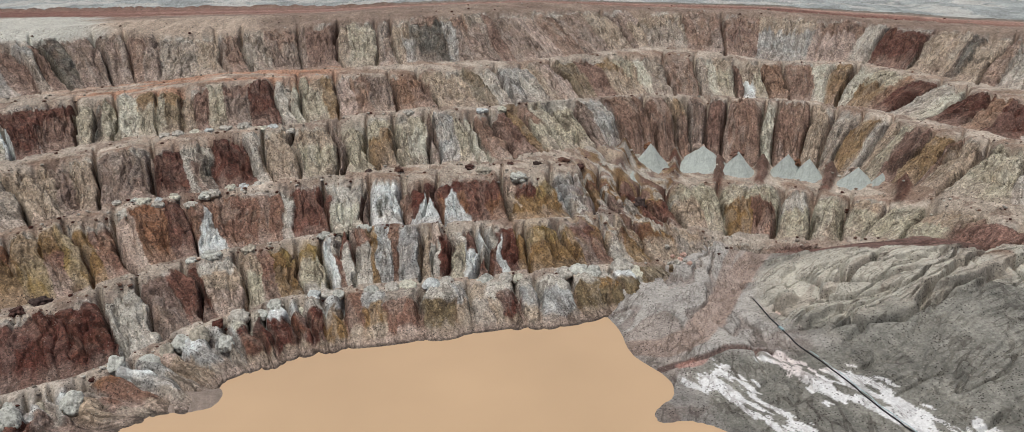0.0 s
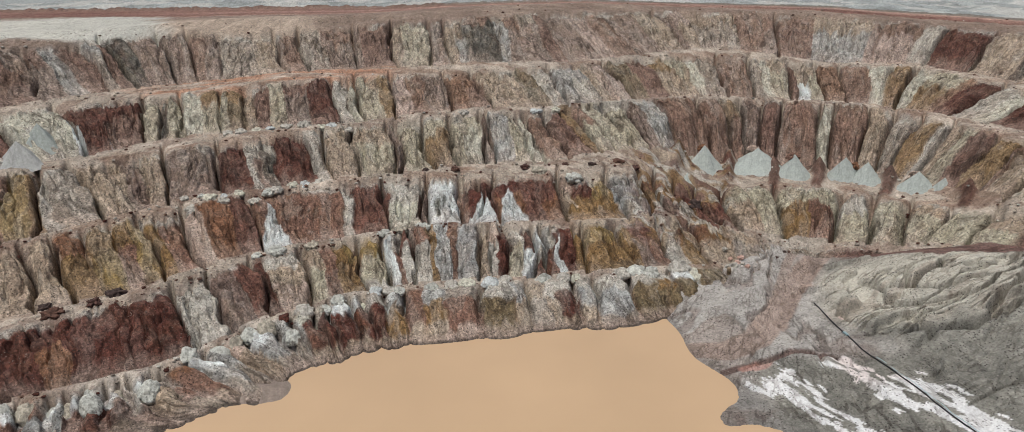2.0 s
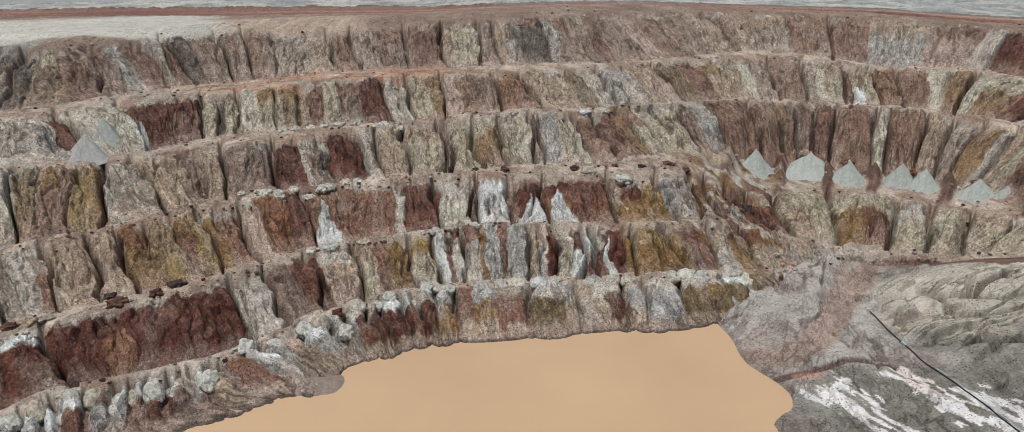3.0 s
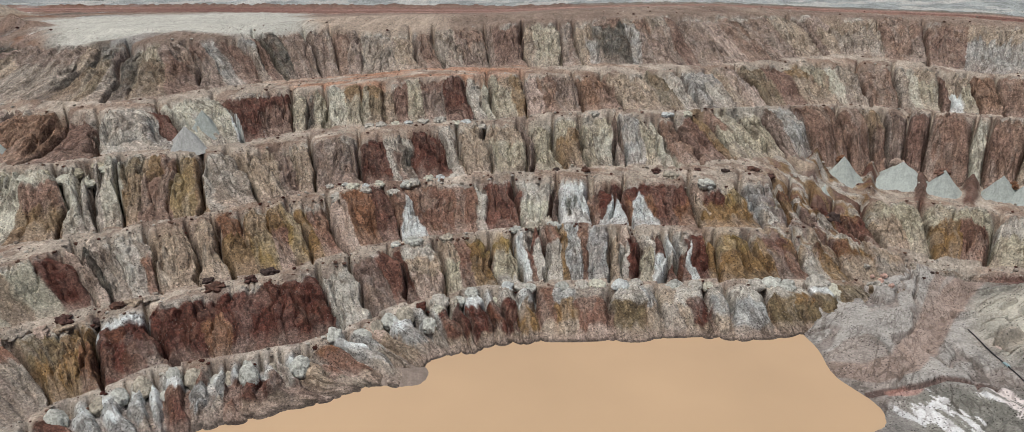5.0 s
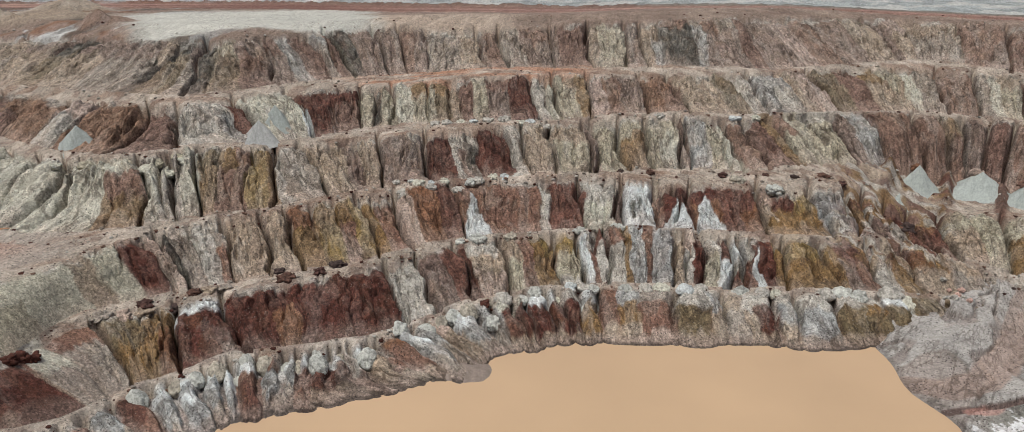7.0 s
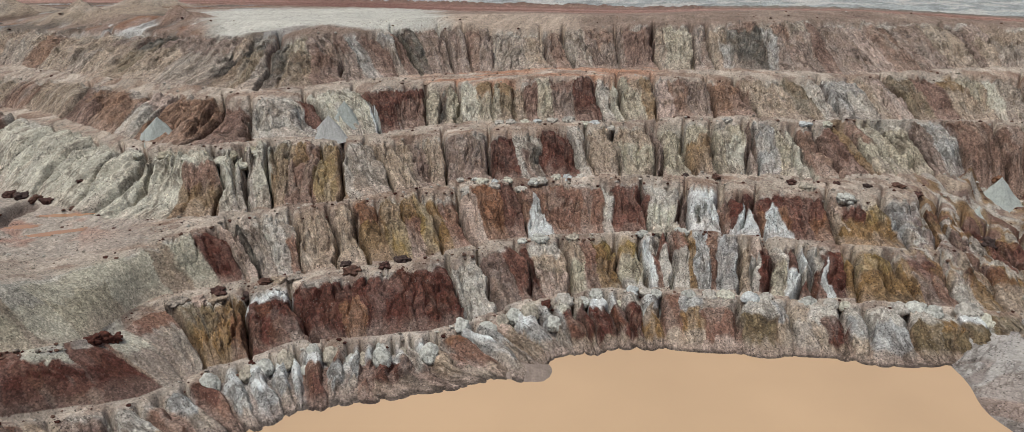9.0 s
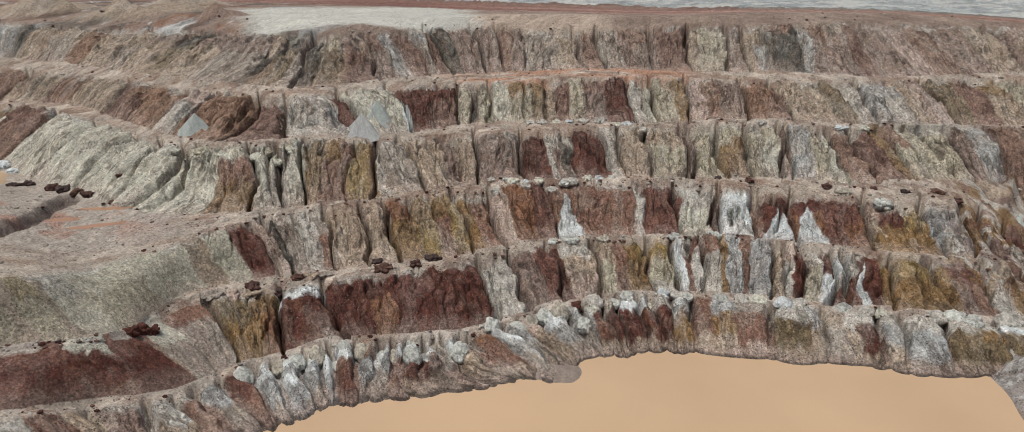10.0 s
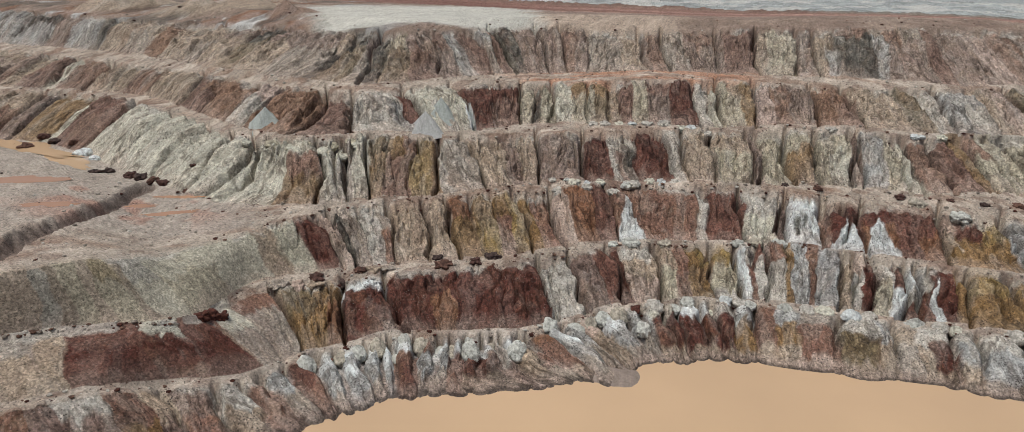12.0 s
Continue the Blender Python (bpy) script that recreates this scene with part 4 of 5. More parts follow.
            if below:
                for j in range(r.shape[1]):
                    fade = smooth(1.0, 0.0, f[0, j] * reach / np.minimum(2.2, 0.7 * reach))
                    longer = smooth(1.0, 0.0, f[0, j] * reach / np.minimum(7.0, 1.1 * reach))
                    if longer.max() > 0:
                        dz, n, x, d, half, ditch, soil = carve(below, theta, r[:, j], np.ones(len(theta)), lines)
                        shape[:, j] = shape[:, j] * (1 - fade) + dz * fade - 0.8 * ditch * (longer - np.minimum(fade, longer))
                        c2 = tint(below, n, x, np.full(len(theta), 0.97), r[:, j], d, half)
                        w = np.maximum(0.75 * fade * vnoise(x / 1.5, r[:, j] / 1.5, 540) ** 0.5, 0.85 * smooth(3.0, 1.4, reach))[:, None]
                        col[:, j] = col[:, j] * (1 - w) + c2 * w
            if above:
                for j in range(r.shape[1]):
                    fade = smooth(0.0, 1.0, 1 - (1 - f[0, j]) * reach / np.minimum(1.2, 0.3 * reach))
                    if fade.max() > 0:
                        dz, n, x, d, half, ditch, soil = carve(above, theta, r[:, j], np.zeros(len(theta)), lines)
                        shape[:, j] = shape[:, j] * (1 - fade) + dz * fade
            z = z + shape
        if 3 <= strip <= 6:
            # where the benches run out, long striped ridges slant down to the silt fan
            px, py = -np.sin(np.radians(th)) * r, np.cos(np.radians(th)) * r
            over, down = 0.66 * px + 0.75 * py, 0.75 * px - 0.66 * py
            over = over + 4.0 * (fbm(px / 5.0, py / 5.0, 594, 4) - 0.5)
            slant = smooth(-12.0, -14.5, th) * smooth(-22.0, -20.0, th) * (1.0 if strip > 3 else smooth(0.3, 0.8, f))
            furrow = (1 - np.abs(2 * vnoise(over / 2.4, down / 14.0, 595) - 1)) ** 4
            z = z - slant * (1.5 * furrow + 0.5 * (fbm(px / 1.5, py / 1.5, 596, 3) - 0.5) - 0.4)
            bands = np.clip((fbm(over / 2.4, down / 9.0, 597, 3) - 0.28) / 0.44, 0, 1) * 5
            ramp = np.array([MINERAL[q] for q in "rdopmt"])
            n0 = np.minimum(bands.astype(int), 4)
            part_way = smooth(0.3, 0.7, bands - n0)[..., None]
            slant = (0.7 * slant)[..., None]
            col = col * (1 - slant) + slant * (ramp[n0] * (1 - part_way) + ramp[n0 + 1] * part_way)
        if 2 <= strip <= 5:
            # the haul track cuts across the foot of the slope
            gap = line_distance(TRACK, -np.sin(np.radians(th)) * r, np.cos(np.radians(th)) * r)
            bed = (0.85 * smooth(6.0, 3.0, gap + 3 * (fbm(s / 5.0, r / 3.0, 591, 3) - 0.5)) * smooth(-27, -30, th))[..., None]
            col = col * (1 - bed) + bed * srgb(112, 84, 76) * (0.65 + 0.7 * vnoise(s / 30.0, gap / 0.5, 592))[..., None]
        cols.append(np.stack([-np.sin(np.radians(th)) * r, np.cos(np.radians(th)) * r, z], -1))
        paint.append(col)
        uvs.append(np.stack([u, r], -1))
        starts.append((at, at + count))
        at += count
    return np.concatenate(cols, 1), np.concatenate(paint, 1), np.concatenate(uvs, 1), starts, segs


def part(name, me, parent, label="", matrix=None):
    ob = new(name, me)
    ob.parent = parent
    if matrix is not None:
        ob.matrix_basis = matrix
    if label:
        tagged(ob, label)
    return ob


# pools on the platform: place, half length and width, turn
POOLS = [(-176, 111, 16, 3.2, -8), (-157, 107, 9, 2.2, -16), (-148, 88, 8, 2.2, 30), (-127, 79.5, 5, 1.4, 30), (-119, 91.5, 2.6, 1.0, 35), (-112, 91.5, 4.5, 1.1, 40), (-117, 99, 4, 0.9, 25)]


def pool_level(x, y):
    a = np.array([math.degrees(math.atan2(-x, y))] * 3) + np.array([-0.01, 0, 0.01])
    rows = lines_at(a)[:, :, 1]
    return float(np.interp(math.hypot(x, y), rows[:, 0], rows[:, 1]))


CHANNEL = [(-104, 52), (-108, 58.8), (-114.3, 69), (-115.9, 75.7), (-121.4, 86.2), (-125.5, 93.8), (-127.9, 100.6)]


# haul track into the pit
TRACK = [(71, 134), (78.3, 131.1), (83.8, 126.8), (87.3, 120.1), (93.9, 117.2), (102.2, 116.9), (110, 116), (122, 115)]


def line_distance(path, x, y):
    best = np.full(np.shape(x), 1e9)
    for (ax, ay), (bx, by) in zip(path[:-1], path[1:]):
        lx, ly = bx - ax, by - ay
        t = np.clip(((x - ax) * lx + (y - ay) * ly) / (lx * lx + ly * ly), 0, 1)
        best = np.minimum(best, np.hypot(x - ax - t * lx, y - ay - t * ly))
    return best


THETA = np.linspace(FRONT[1], FRONT[0], COLUMNS)
CO, PAINT, UV, ROWS, SEGS = relief(THETA)
NORMAL = grid_normals(CO)
TOTAL = CO.shape[1]
LEDGES = {0: ("lake_bed", "muddy bed under the turbid lake"), 2: ("ledge_1", "narrow silty ledge above the lowest buttresses"),
          4: ("ledge_2", "buff silty ledge strewn with dark rubble"), 6: ("ledge_3", "pale trampled bench and broad puddled platform"),
          8: ("ledge_4", "narrow buff bench with washed dust"), 10: ("ledge_5", "pale bench track below the upper wall"),
          12: ("rim", "levelled clay rim above the pit wall"), 13: ("plateau", "flat ground with red haul road and grey tailings")}
WALLS = {1: "lowest eroded clay wall of rounded buttresses above the lake", 2: "banded maroon and grey eroded clay wall",
         3: "ochre, rust and cream eroded clay wall", 4: "olive grey and maroon gullied clay wall", 5: "cream, red and brown gullied clay wall",
         6: "brown grey upper clay wall under the rim"}
for strip, (a, count, face) in enumerate(STRIPS):
    r0, r1 = ROWS[strip]
    r1 = min(r1 + 1, TOTAL)
    if not face:
        name, label = LEDGES[strip]
        ob = new(name, grid_mesh(name, CO, PAINT, UV, NORMAL, (0, COLUMNS), (r0, r1), LOOSE))
        tagged(ob, label, "ground", kind="structure")
    else:
        wall = tagged(new("wall_%d" % face), WALLS[face], "pit wall", kind="structure")
        middle = np.cumsum([not c.endswith(".") for _, c in FACES[face]])[SEGS[strip][:, count // 2]]
        cuts = [0] + [int(c) + 1 for c in np.nonzero(np.diff(middle))[0]] + [COLUMNS - 1]
        for c0, c1 in zip(cuts[:-1], cuts[1:]):
            if c1 > c0:
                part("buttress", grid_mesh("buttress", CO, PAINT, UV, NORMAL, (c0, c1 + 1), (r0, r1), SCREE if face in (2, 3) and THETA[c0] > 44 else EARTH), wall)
# the rest of the pit, round behind, in coarse steps
BACK = np.linspace(FRONT[0], FRONT[1] - 360, 150)
CO2, PAINT2, UV2, ROWS2, SEGS2 = relief(BACK)
CO2[0], CO2[-1] = CO[-1], CO[0]
back = new("wall_back", grid_mesh("wall_back", CO2, PAINT2, UV2, None, (0, 150), (0, TOTAL), EARTH))
tagged(back, "eroded clay wall closing the pit round the lake", "pit wall", kind="structure")

# ground to the horizon
ring = np.array([420.0, 520, 700, 1000, 1600, 2600, 4200])
turn = np.radians(np.linspace(0, -360, 181))
GR, GT = np.meshgrid(ring, turn)
GZ = np.where(GR < 421, 44.5, 44.0) + 0 * GR
far = np.stack([-np.sin(GT) * GR, np.cos(GT) * GR, GZ], -1)
tone = np.broadcast_to(srgb(150, 156, 154), far.shape) * (0.7 + 0.6 * fbm(GT * 40, GR / 80, 600, 3))[..., None]
ground = new("ground", grid_mesh("ground", far, tone, np.stack([GT * 400, GR], -1), None, (0, len(turn)), (0, len(ring)), LOOSE))
tagged(ground, "flat grey open ground reaching the horizon", "ground", kind="structure")

# lake
bm = bmesh.new()
bmesh.ops.create_circle(bm, cap_ends=True, segments=96, radius=150)
me = bpy.data.meshes.new("water")
bm.to_mesh(me)
bm.free()
me.materials.append(LAKE)
tagged(new("water", me), "still opaque orange-tan water of the pit lake", "lake", kind="structure")

# ---- silt fan and grey spoil slope running into the lake ----
FAN_MARKS = [(30, 108, -3), (37, 118, 0.6), (39.8, 116.4, 1.3), (36.9, 107, 0), (36.0, 101.5, -0.3), (39.2, 103, 0.6), (40.9, 94.5, 0), (41, 90.3, 0), (36.9, 86.5, 0.1), (33.7, 82.9, -0.2), (28, 92, -3),
             (33, 96, -2), (44, 100, 0.9), (52.8, 128.7, 3), (60.5, 128.3, 2), (61.9, 109.5, 1.8), (52.4, 96.4, 1.7), (71.4, 117.9, 3.5), (62.2, 119, 1.6),
             (45, 84, 0.3), (41, 81, -0.4), (47, 112, 1.7), (71.9, 129.6, 2.5), (46, 122, 2.2), (66, 140, 3.6), (72, 145, 3.8), (56, 146, 4.2)]
HILL_MARKS = [(51.3, 87.6, 0.6), (62.5, 95.6, 2.5), (64.6, 86.5, 3.1), (67.5, 81.8, 3.0), (75.4, 86.3, 4.9), (78, 95, 6), (68.8, 98.6, 5), (82, 94, 8.5), (86, 100, 10.5),
              (83.2, 107.7, 7.4), (77.5, 111.3, 5.2), (75.8, 121.2, 6.3), (89.3, 112.9, 9.8), (81, 119, 9), (90.9, 118, 10.6), (74, 126.5, 4.6), (79.5, 137.7, 3.8),
              (87.7, 136.1, 7), (93.9, 132.5, 7.6), (98.7, 128, 10.2), (104, 122, 11.8), (101, 117, 11), (110, 116, 11.5), (112, 125, 13), (82, 130, 5), (86.5, 123.5, 8),
              (101, 143, 9), (97, 101, 11.2), (106, 102, 12), (92, 88, 9.5), (52, 76, 0.4), (64, 70, 1.5), (90, 75, 8), (120, 130, 14),
              (60, 104, 1.9), (56, 90, 1.4)]
MARKS = np.array(FAN_MARKS + HILL_MARKS, float)


def kernel(x, y):
    return np.sqrt((x[..., None] - MARKS[:, 0]) ** 2 + (y[..., None] - MARKS[:, 1]) ** 2 + 16.0)


size = len(MARKS)
system = np.zeros((size + 3, size + 3))
system[:size, :size] = kernel(MARKS[:, 0], MARKS[:, 1]) + 0.6 * -np.eye(size)
system[:size, size:] = np.c_[np.ones(size), MARKS[:, :2]]
system[size:, :size] = system[:size, size:].T
WEIGHTS = np.linalg.solve(system, np.r_[MARKS[:, 2], 0, 0, 0])


def fan_height(x, y):
    return kernel(x, y) @ WEIGHTS[:size] + WEIGHTS[size] + WEIGHTS[size + 1] * x + WEIGHTS[size + 2] * y


def along(path, x, y):
    """Distance from a line of places, and how far along it, in metres."""
    best, s_at = np.full(np.shape(x), 1e9), np.zeros(np.shape(x))
    run = 0.0
    for (ax, ay), (bx, by) in zip(path[:-1], path[1:]):
        lx, ly = bx - ax, by - ay
        length = math.hypot(lx, ly)
        t = np.clip(((x - ax) * lx + (y - ay) * ly) / length**2, 0, 1)
        d = np.hypot(x - ax - t * lx, y - ay - t * ly)
        s_at = np.where(d < best, run + t * length, s_at)
        best = np.minimum(best, d)
        run += length
    return best, s_at


# water courses: the red streams down the fan, cracks in the hill
STREAM = [(71, 134.3), (65.7, 128.7), (59.6, 121), (53.2, 111.3), (47.9, 105), (42.8, 102.4), (37.9, 103.6)]
STREAM_2 = [(72, 145), (68, 138.7), (63.4, 131.6), (59.3, 123.7)]
STREAM_3 = [(58, 98), (51.4, 99.8), (47.3, 98.3), (44.2, 98), (41, 97)]
CRACKS = [([(96, 102), (91.4, 100), (85.4, 97.9), (81, 97), (76.9, 97.4), (70.3, 98.4), (67.9, 98.1)], 2.6, 0.55), ([(85, 117), (82.4, 114.2), (79.3, 113.7), (77.2, 111.9)], 2.4, 0.4),
          ([(81.6, 98.5), (84.3, 100.2), (89.6, 104.2), (92.6, 106.6)], 2.4, 0.5),
          ([(67, 100.5), (62.4, 104.7)], 1.2, 0.4), ([(78.1, 115.8), (77.3, 112.9)], 1.8, 0.35), ([(100, 109), (95, 107), (91, 104)], 2.0, 0.45),
          ([(72, 119), (76, 113), (80, 109), (86, 108)], 1.6, 0.5), ([(70, 110), (75, 106), (82, 105)], 1.8, 0.6), ([(96, 112), (90, 110), (86, 112)], 1.8, 0.5)]
RUN = [(62.1, 115.4), (61.9, 107.3), (61.8, 98.6), (63.3, 91.1), (64.6, 83.5), (65.9, 78.5), (66.7, 75.5), (68.8, 68), (71, 60)]
# lines along which white salt crusts lie: places, half width
SALT = [([(58, 95.5), (59.6, 91.9), (61.3, 87.7), (63.5, 83), (66, 79.5), (69.2, 76.1), (72, 73)], 2.7), ([(62.8, 89.9), (65.5, 87.1), (67.4, 84.4), (68.5, 80.1), (70, 76), (72, 72)], 2.0),
        ([(46, 91.2), (48, 92.6), (49.6, 89), (50.8, 85), (52.3, 81), (54, 76)], 2.8)]


def fan_relief(x, y):
    z = fan_height(x, y)
    warp = fbm(x / 7, y / 7, 701, 3)
    wx, wy = x + 5 * (warp - 0.5), y + 5 * (fbm(x / 7, y / 7, 702, 3) - 0.5)
    hill = smooth(59, 65, x + 0.25 * np.minimum(0, y - 110) - 0.42 * np.maximum(0, y - 113)) * smooth(140, 130, y)
    over, down = 0.3 * wx - 0.95 * wy, 0.95 * wx + 0.3 * wy
    ribs = 1 - np.abs(2 * fbm(over / 5.5, down / 22.0, 703, 2) - 1)
    lesser = 1 - np.abs(2 * fbm(over / 2.0, down / 9.0, 708, 2) - 1)
    steep = smooth(95, 102, y + 0.1 * (x - 70)) * (1 - 0.6 * smooth(116, 124, y)) * smooth(2, 8, along(TRACK, x, y)[0])
    cliff = smooth(0.48, 0.53, fbm(over / 5.0, down / 16.0, 718, 3))
    z = z + hill * (-(0.9 + 2.6 * steep) * smooth(0.92, 1.0, ribs) - (0.4 + 1.2 * steep) * smooth(0.92, 1.0, lesser) + 0.3 + 0.4 * steep
                    + (0.5 + 1.3 * steep) * (cliff - 0.6) + 0.8 * steep * (fbm(wx / 3, wy / 3, 704, 4) - 0.5))
    z = z + ((0.2 + 0.3 * hill) * (fbm(wx / 5, wy / 5, 705, 4) - 0.5) + (0.2 + 0.25 * hill) * (fbm(x / 1.1, y / 1.1, 706, 3) - 0.5)) * smooth(-0.5, 1.0, z)
    ang, rad = np.arctan2(wx - 66, 150 - wy), np.hypot(wx - 66, wy - 150)
    braid = 1 - np.abs(2 * fbm(ang * 6.0, rad / 18.0, 707, 3) - 1)
    z = z + (1 - hill) * 0.3 * smooth(0.2, 1.5, z)
    z = z - (1 - hill) * (0.3 * smooth(0.7, 1.0, braid) + 0.6 * smooth(0.9, 0.98, braid)) * smooth(0.2, 1.5, z)
    for path, deep, wide in [(STREAM, 1.0, 2.3), (STREAM_2, 0.6, 1.3), (STREAM_3, 0.8, 0.6)] + CRACKS:
        d, s = along(path, wx * 0.3 + x * 0.7, wy * 0.3 + y * 0.7)
        z = z - deep * (1.4 if wide < 0.65 else 1.0) * np.exp(-((d / (wide * 1.15)) ** (3.5 if wide < 0.65 else 1.6))) * smooth(0.0, 1.2, z)
    d, s = along(TRACK, x, y)
    bed = smooth(3.0, 1.8, d) * hill
    z = z * (1 - bed) + (fan_height(x, y) + 0.1) * bed
    d, s = along(RUN, x, y)
    bed = 0.9 * smooth(2.6, 0.9, d)
    z = z * (1 - bed) + (fan_height(x, y) + 0.1) * bed
    dry = fan_height(x, y)
    z = np.where(dry > 0.5, np.maximum(z, 0.25 + 0.15 * vnoise(x / 2, y / 2, 709)), z)
    return z, hill, wx, wy, ribs


def fan_tint(x, y, z, hill, wx, wy, ribs):
    a, b = fbm(wx / 6, wy / 6, 710, 4)[..., None], fbm(x / 1.8, y / 1.8, 711, 4)[..., None]
    fan = srgb(156, 153, 147) * 1.1 * (0.75 + 0.5 * b)
    ang, rad = np.arctan2(wx - 66, 150 - wy), np.hypot(wx - 66, wy - 150)
    rusty = smooth(0.55, 0.6, fbm(ang * 6.0, rad / 20.0, 712, 3))[..., None]
    fan = fan * (1 - 0.35 * rusty) + 0.35 * rusty * srgb(140, 122, 110) * 1.1
    braid = 1 - np.abs(2 * fbm(ang * 6.0, rad / 18.0, 707, 3) - 1)
    line = smooth(0.88, 0.97, braid)[..., None]
    fan = fan * (1 - 0.45 * line) + 0.45 * line * srgb(110, 92, 84)
    for path, wide, tone in ((STREAM, 2.4, (152, 135, 124)), (STREAM_2, 0.9, (150, 136, 126)), (STREAM_3, 0.8, (104, 84, 78))):
        d, s = along(path, wx * 0.35 + x * 0.65, wy * 0.35 + y * 0.65)
        w = (smooth(wide * 1.15, wide * 0.85, d) * 0.85)[..., None]
        fan = fan * (1 - w) + w * srgb(*tone) * 1.05 * (0.85 + 0.3 * b)
    pink = (smooth(1.0, 0.7, np.hypot((x - 45.5) / 2.6, (y - 97) / 1.6) + 0.5 * (b[..., 0] - 0.5)) * 0.8)[..., None]
    fan = fan * (1 - pink) + pink * srgb(176, 134, 122)
    grey = srgb(130, 129, 121) * 0.95 * (0.7 + 0.55 * a) * (0.75 + 0.5 * b)
    upper = (smooth(98, 106, y + 0.1 * (x - 70) + 5 * (a[..., 0] - 0.5)) * smooth(130, 122, y))[..., None]
    grey = grey * (1 - upper) + upper * 1.12 * srgb(168, 165, 153) * (0.75 + 0.5 * a) * (0.8 + 0.4 * b)
    stripe = smooth(0.52, 0.6, fbm((0.3 * wx - 0.95 * wy) / 2.2, (0.95 * wx + 0.3 * wy) / 16, 719, 3))[..., None]
    grey = grey * (1 - 0.35 * stripe * upper) + 0.35 * stripe * upper * srgb(128, 112, 100)
    rust = (smooth(94, 101, x) * smooth(0.42, 0.55, fbm(wx / 5, wy / 5, 713, 3)) * smooth(103, 108, y))[..., None]
    grey = grey * (1 - 0.7 * rust) + 0.7 * rust * MINERAL["n"] * 1.1
    lines = fbm((x + 0.15 * y) / 0.9, y / 8.0, 721, 3)[..., None]
    grey = grey * (1 + (1 - upper) * 0.5 * (lines - 0.5))
    rays = fbm(ang * 26.0, rad / 22.0, 722, 3)[..., None]
    fan = fan * (0.86 + 0.28 * rays)
    h = hill[..., None]
    near = smooth(101, 95, y + 0.15 * (x - 50))[..., None] * smooth(42, 47, x)[..., None]
    h = np.maximum(h, near)
    h = h * (1 - pink) * (1 - (smooth(1.4, 0.7, along(STREAM_3, x, y)[0]))[..., None] * 0.9)
    for path, wide in ((STREAM, 2.6), (STREAM_2, 1.1)):
        h = h * (1 - smooth(wide * 1.15, wide * 0.85, along(path, wx * 0.35 + x * 0.65, wy * 0.35 + y * 0.65)[0])[..., None])
    col = fan * (1 - h) + grey * h
    d, s = along(TRACK, x, y)
    w = (smooth(3.4, 2.2, d + 1.4 * (fbm(x / 3, y / 3, 714, 3) - 0.5)) * 0.9 * smooth(1, 8, s))[..., None]
    ruts = (0.7 + 0.6 * vnoise(s / 40, d / 0.35, 715))[..., None]
    d2, s2 = along([(80, 132.5), (90.8, 130.3), (96.4, 124.9), (103.5, 120.7), (115, 120)], x, y)
    w2 = (smooth(5.0, 3.0, d2 + 2.0 * (fbm(x / 4, y / 4, 723, 3) - 0.5)) * 0.8)[..., None]
    col = col * (1 - w2) + w2 * srgb(132, 106, 94) * (0.7 + 0.6 * b)
    col = col * (1 - w) + w * srgb(100, 72, 66) * ruts
    # ragged crusts of white salt
    crust = fbm((0.9 * x + 0.45 * y) / 0.8, (0.45 * x - 0.9 * y) / 3.2, 716, 4)
    white = 0.0
    for path, wide in SALT:
        d, s = along(path, x, y)
        flake = fbm(x / 2.5, y / 4.0, 717, 3)
        lot = smooth(1.5, 0.2, d / (wide * (0.55 + 0.9 * flake)))
        white = np.maximum(white, smooth(0.58, 0.6, 0.75 * crust + 0.3 * lot + 0.12 * (flake - 0.5)) * smooth(0.0, 0.1, lot))
    white = np.clip(white, 0, 1)[..., None]
    tone = np.array([0.7, 0.71, 0.7]) * (0.88 + 0.2 * b)
    rosy = smooth(88, 92, y)[..., None] * smooth(56, 58, x)[..., None]
    tone = tone * (1 - rosy * np.array([0.03, 0.12, 0.15]))
    col = col * (1 - white) + white * tone
    wet = smooth(0.5, 0.05, z)[..., None]
    return col * (1 - 0.35 * wet)


FT = np.radians(np.linspace(-13, -54, 560))
FR = np.linspace(58, 176, 560)
FTT, FRR = np.meshgrid(FT, FR, indexing="ij")
fx, fy = -np.sin(FTT) * FRR, np.cos(FTT) * FRR
fz, hill, wx, wy, ribs = fan_relief(fx, fy)
under = smooth(152, 160, FRR) * 6 + smooth(-17.5, -13.5, np.degrees(FTT)) * 6 * smooth(112, 125, FRR)
fz = fz - under
FCO = np.stack([fx, fy, fz], -1)
fan = new("ground_fan", grid_mesh("ground_fan", FCO, fan_tint(fx, fy, fz, hill, wx, wy, ribs), np.stack([(1 - hill) * np.arctan2(fx - 66, 150 - fy) * 55 + hill * (0.3 * fx - 0.95 * fy), (1 - hill) * np.hypot(fx - 66, fy - 150) + hill * (0.95 * fx + 0.3 * fy)], -1),
          grid_normals(FCO), (0, len(FT)), (0, len(FR)), FAN))
tagged(fan, "grey silt fan and gullied spoil slope with white salt crusts", "ground", kind="structure")


def ground_at(x, y):
    """Height of the pit wall's relief at a place."""
    c = int(np.clip(round((FRONT[1] - math.degrees(math.atan2(-x, y))) / (FRONT[1] - FRONT[0]) * (COLUMNS - 1)), 0, COLUMNS - 1))
    col = CO[c]
    return float(np.interp(math.hypot(x, y), np.hypot(col[:, 0], col[:, 1]), col[:, 2]))


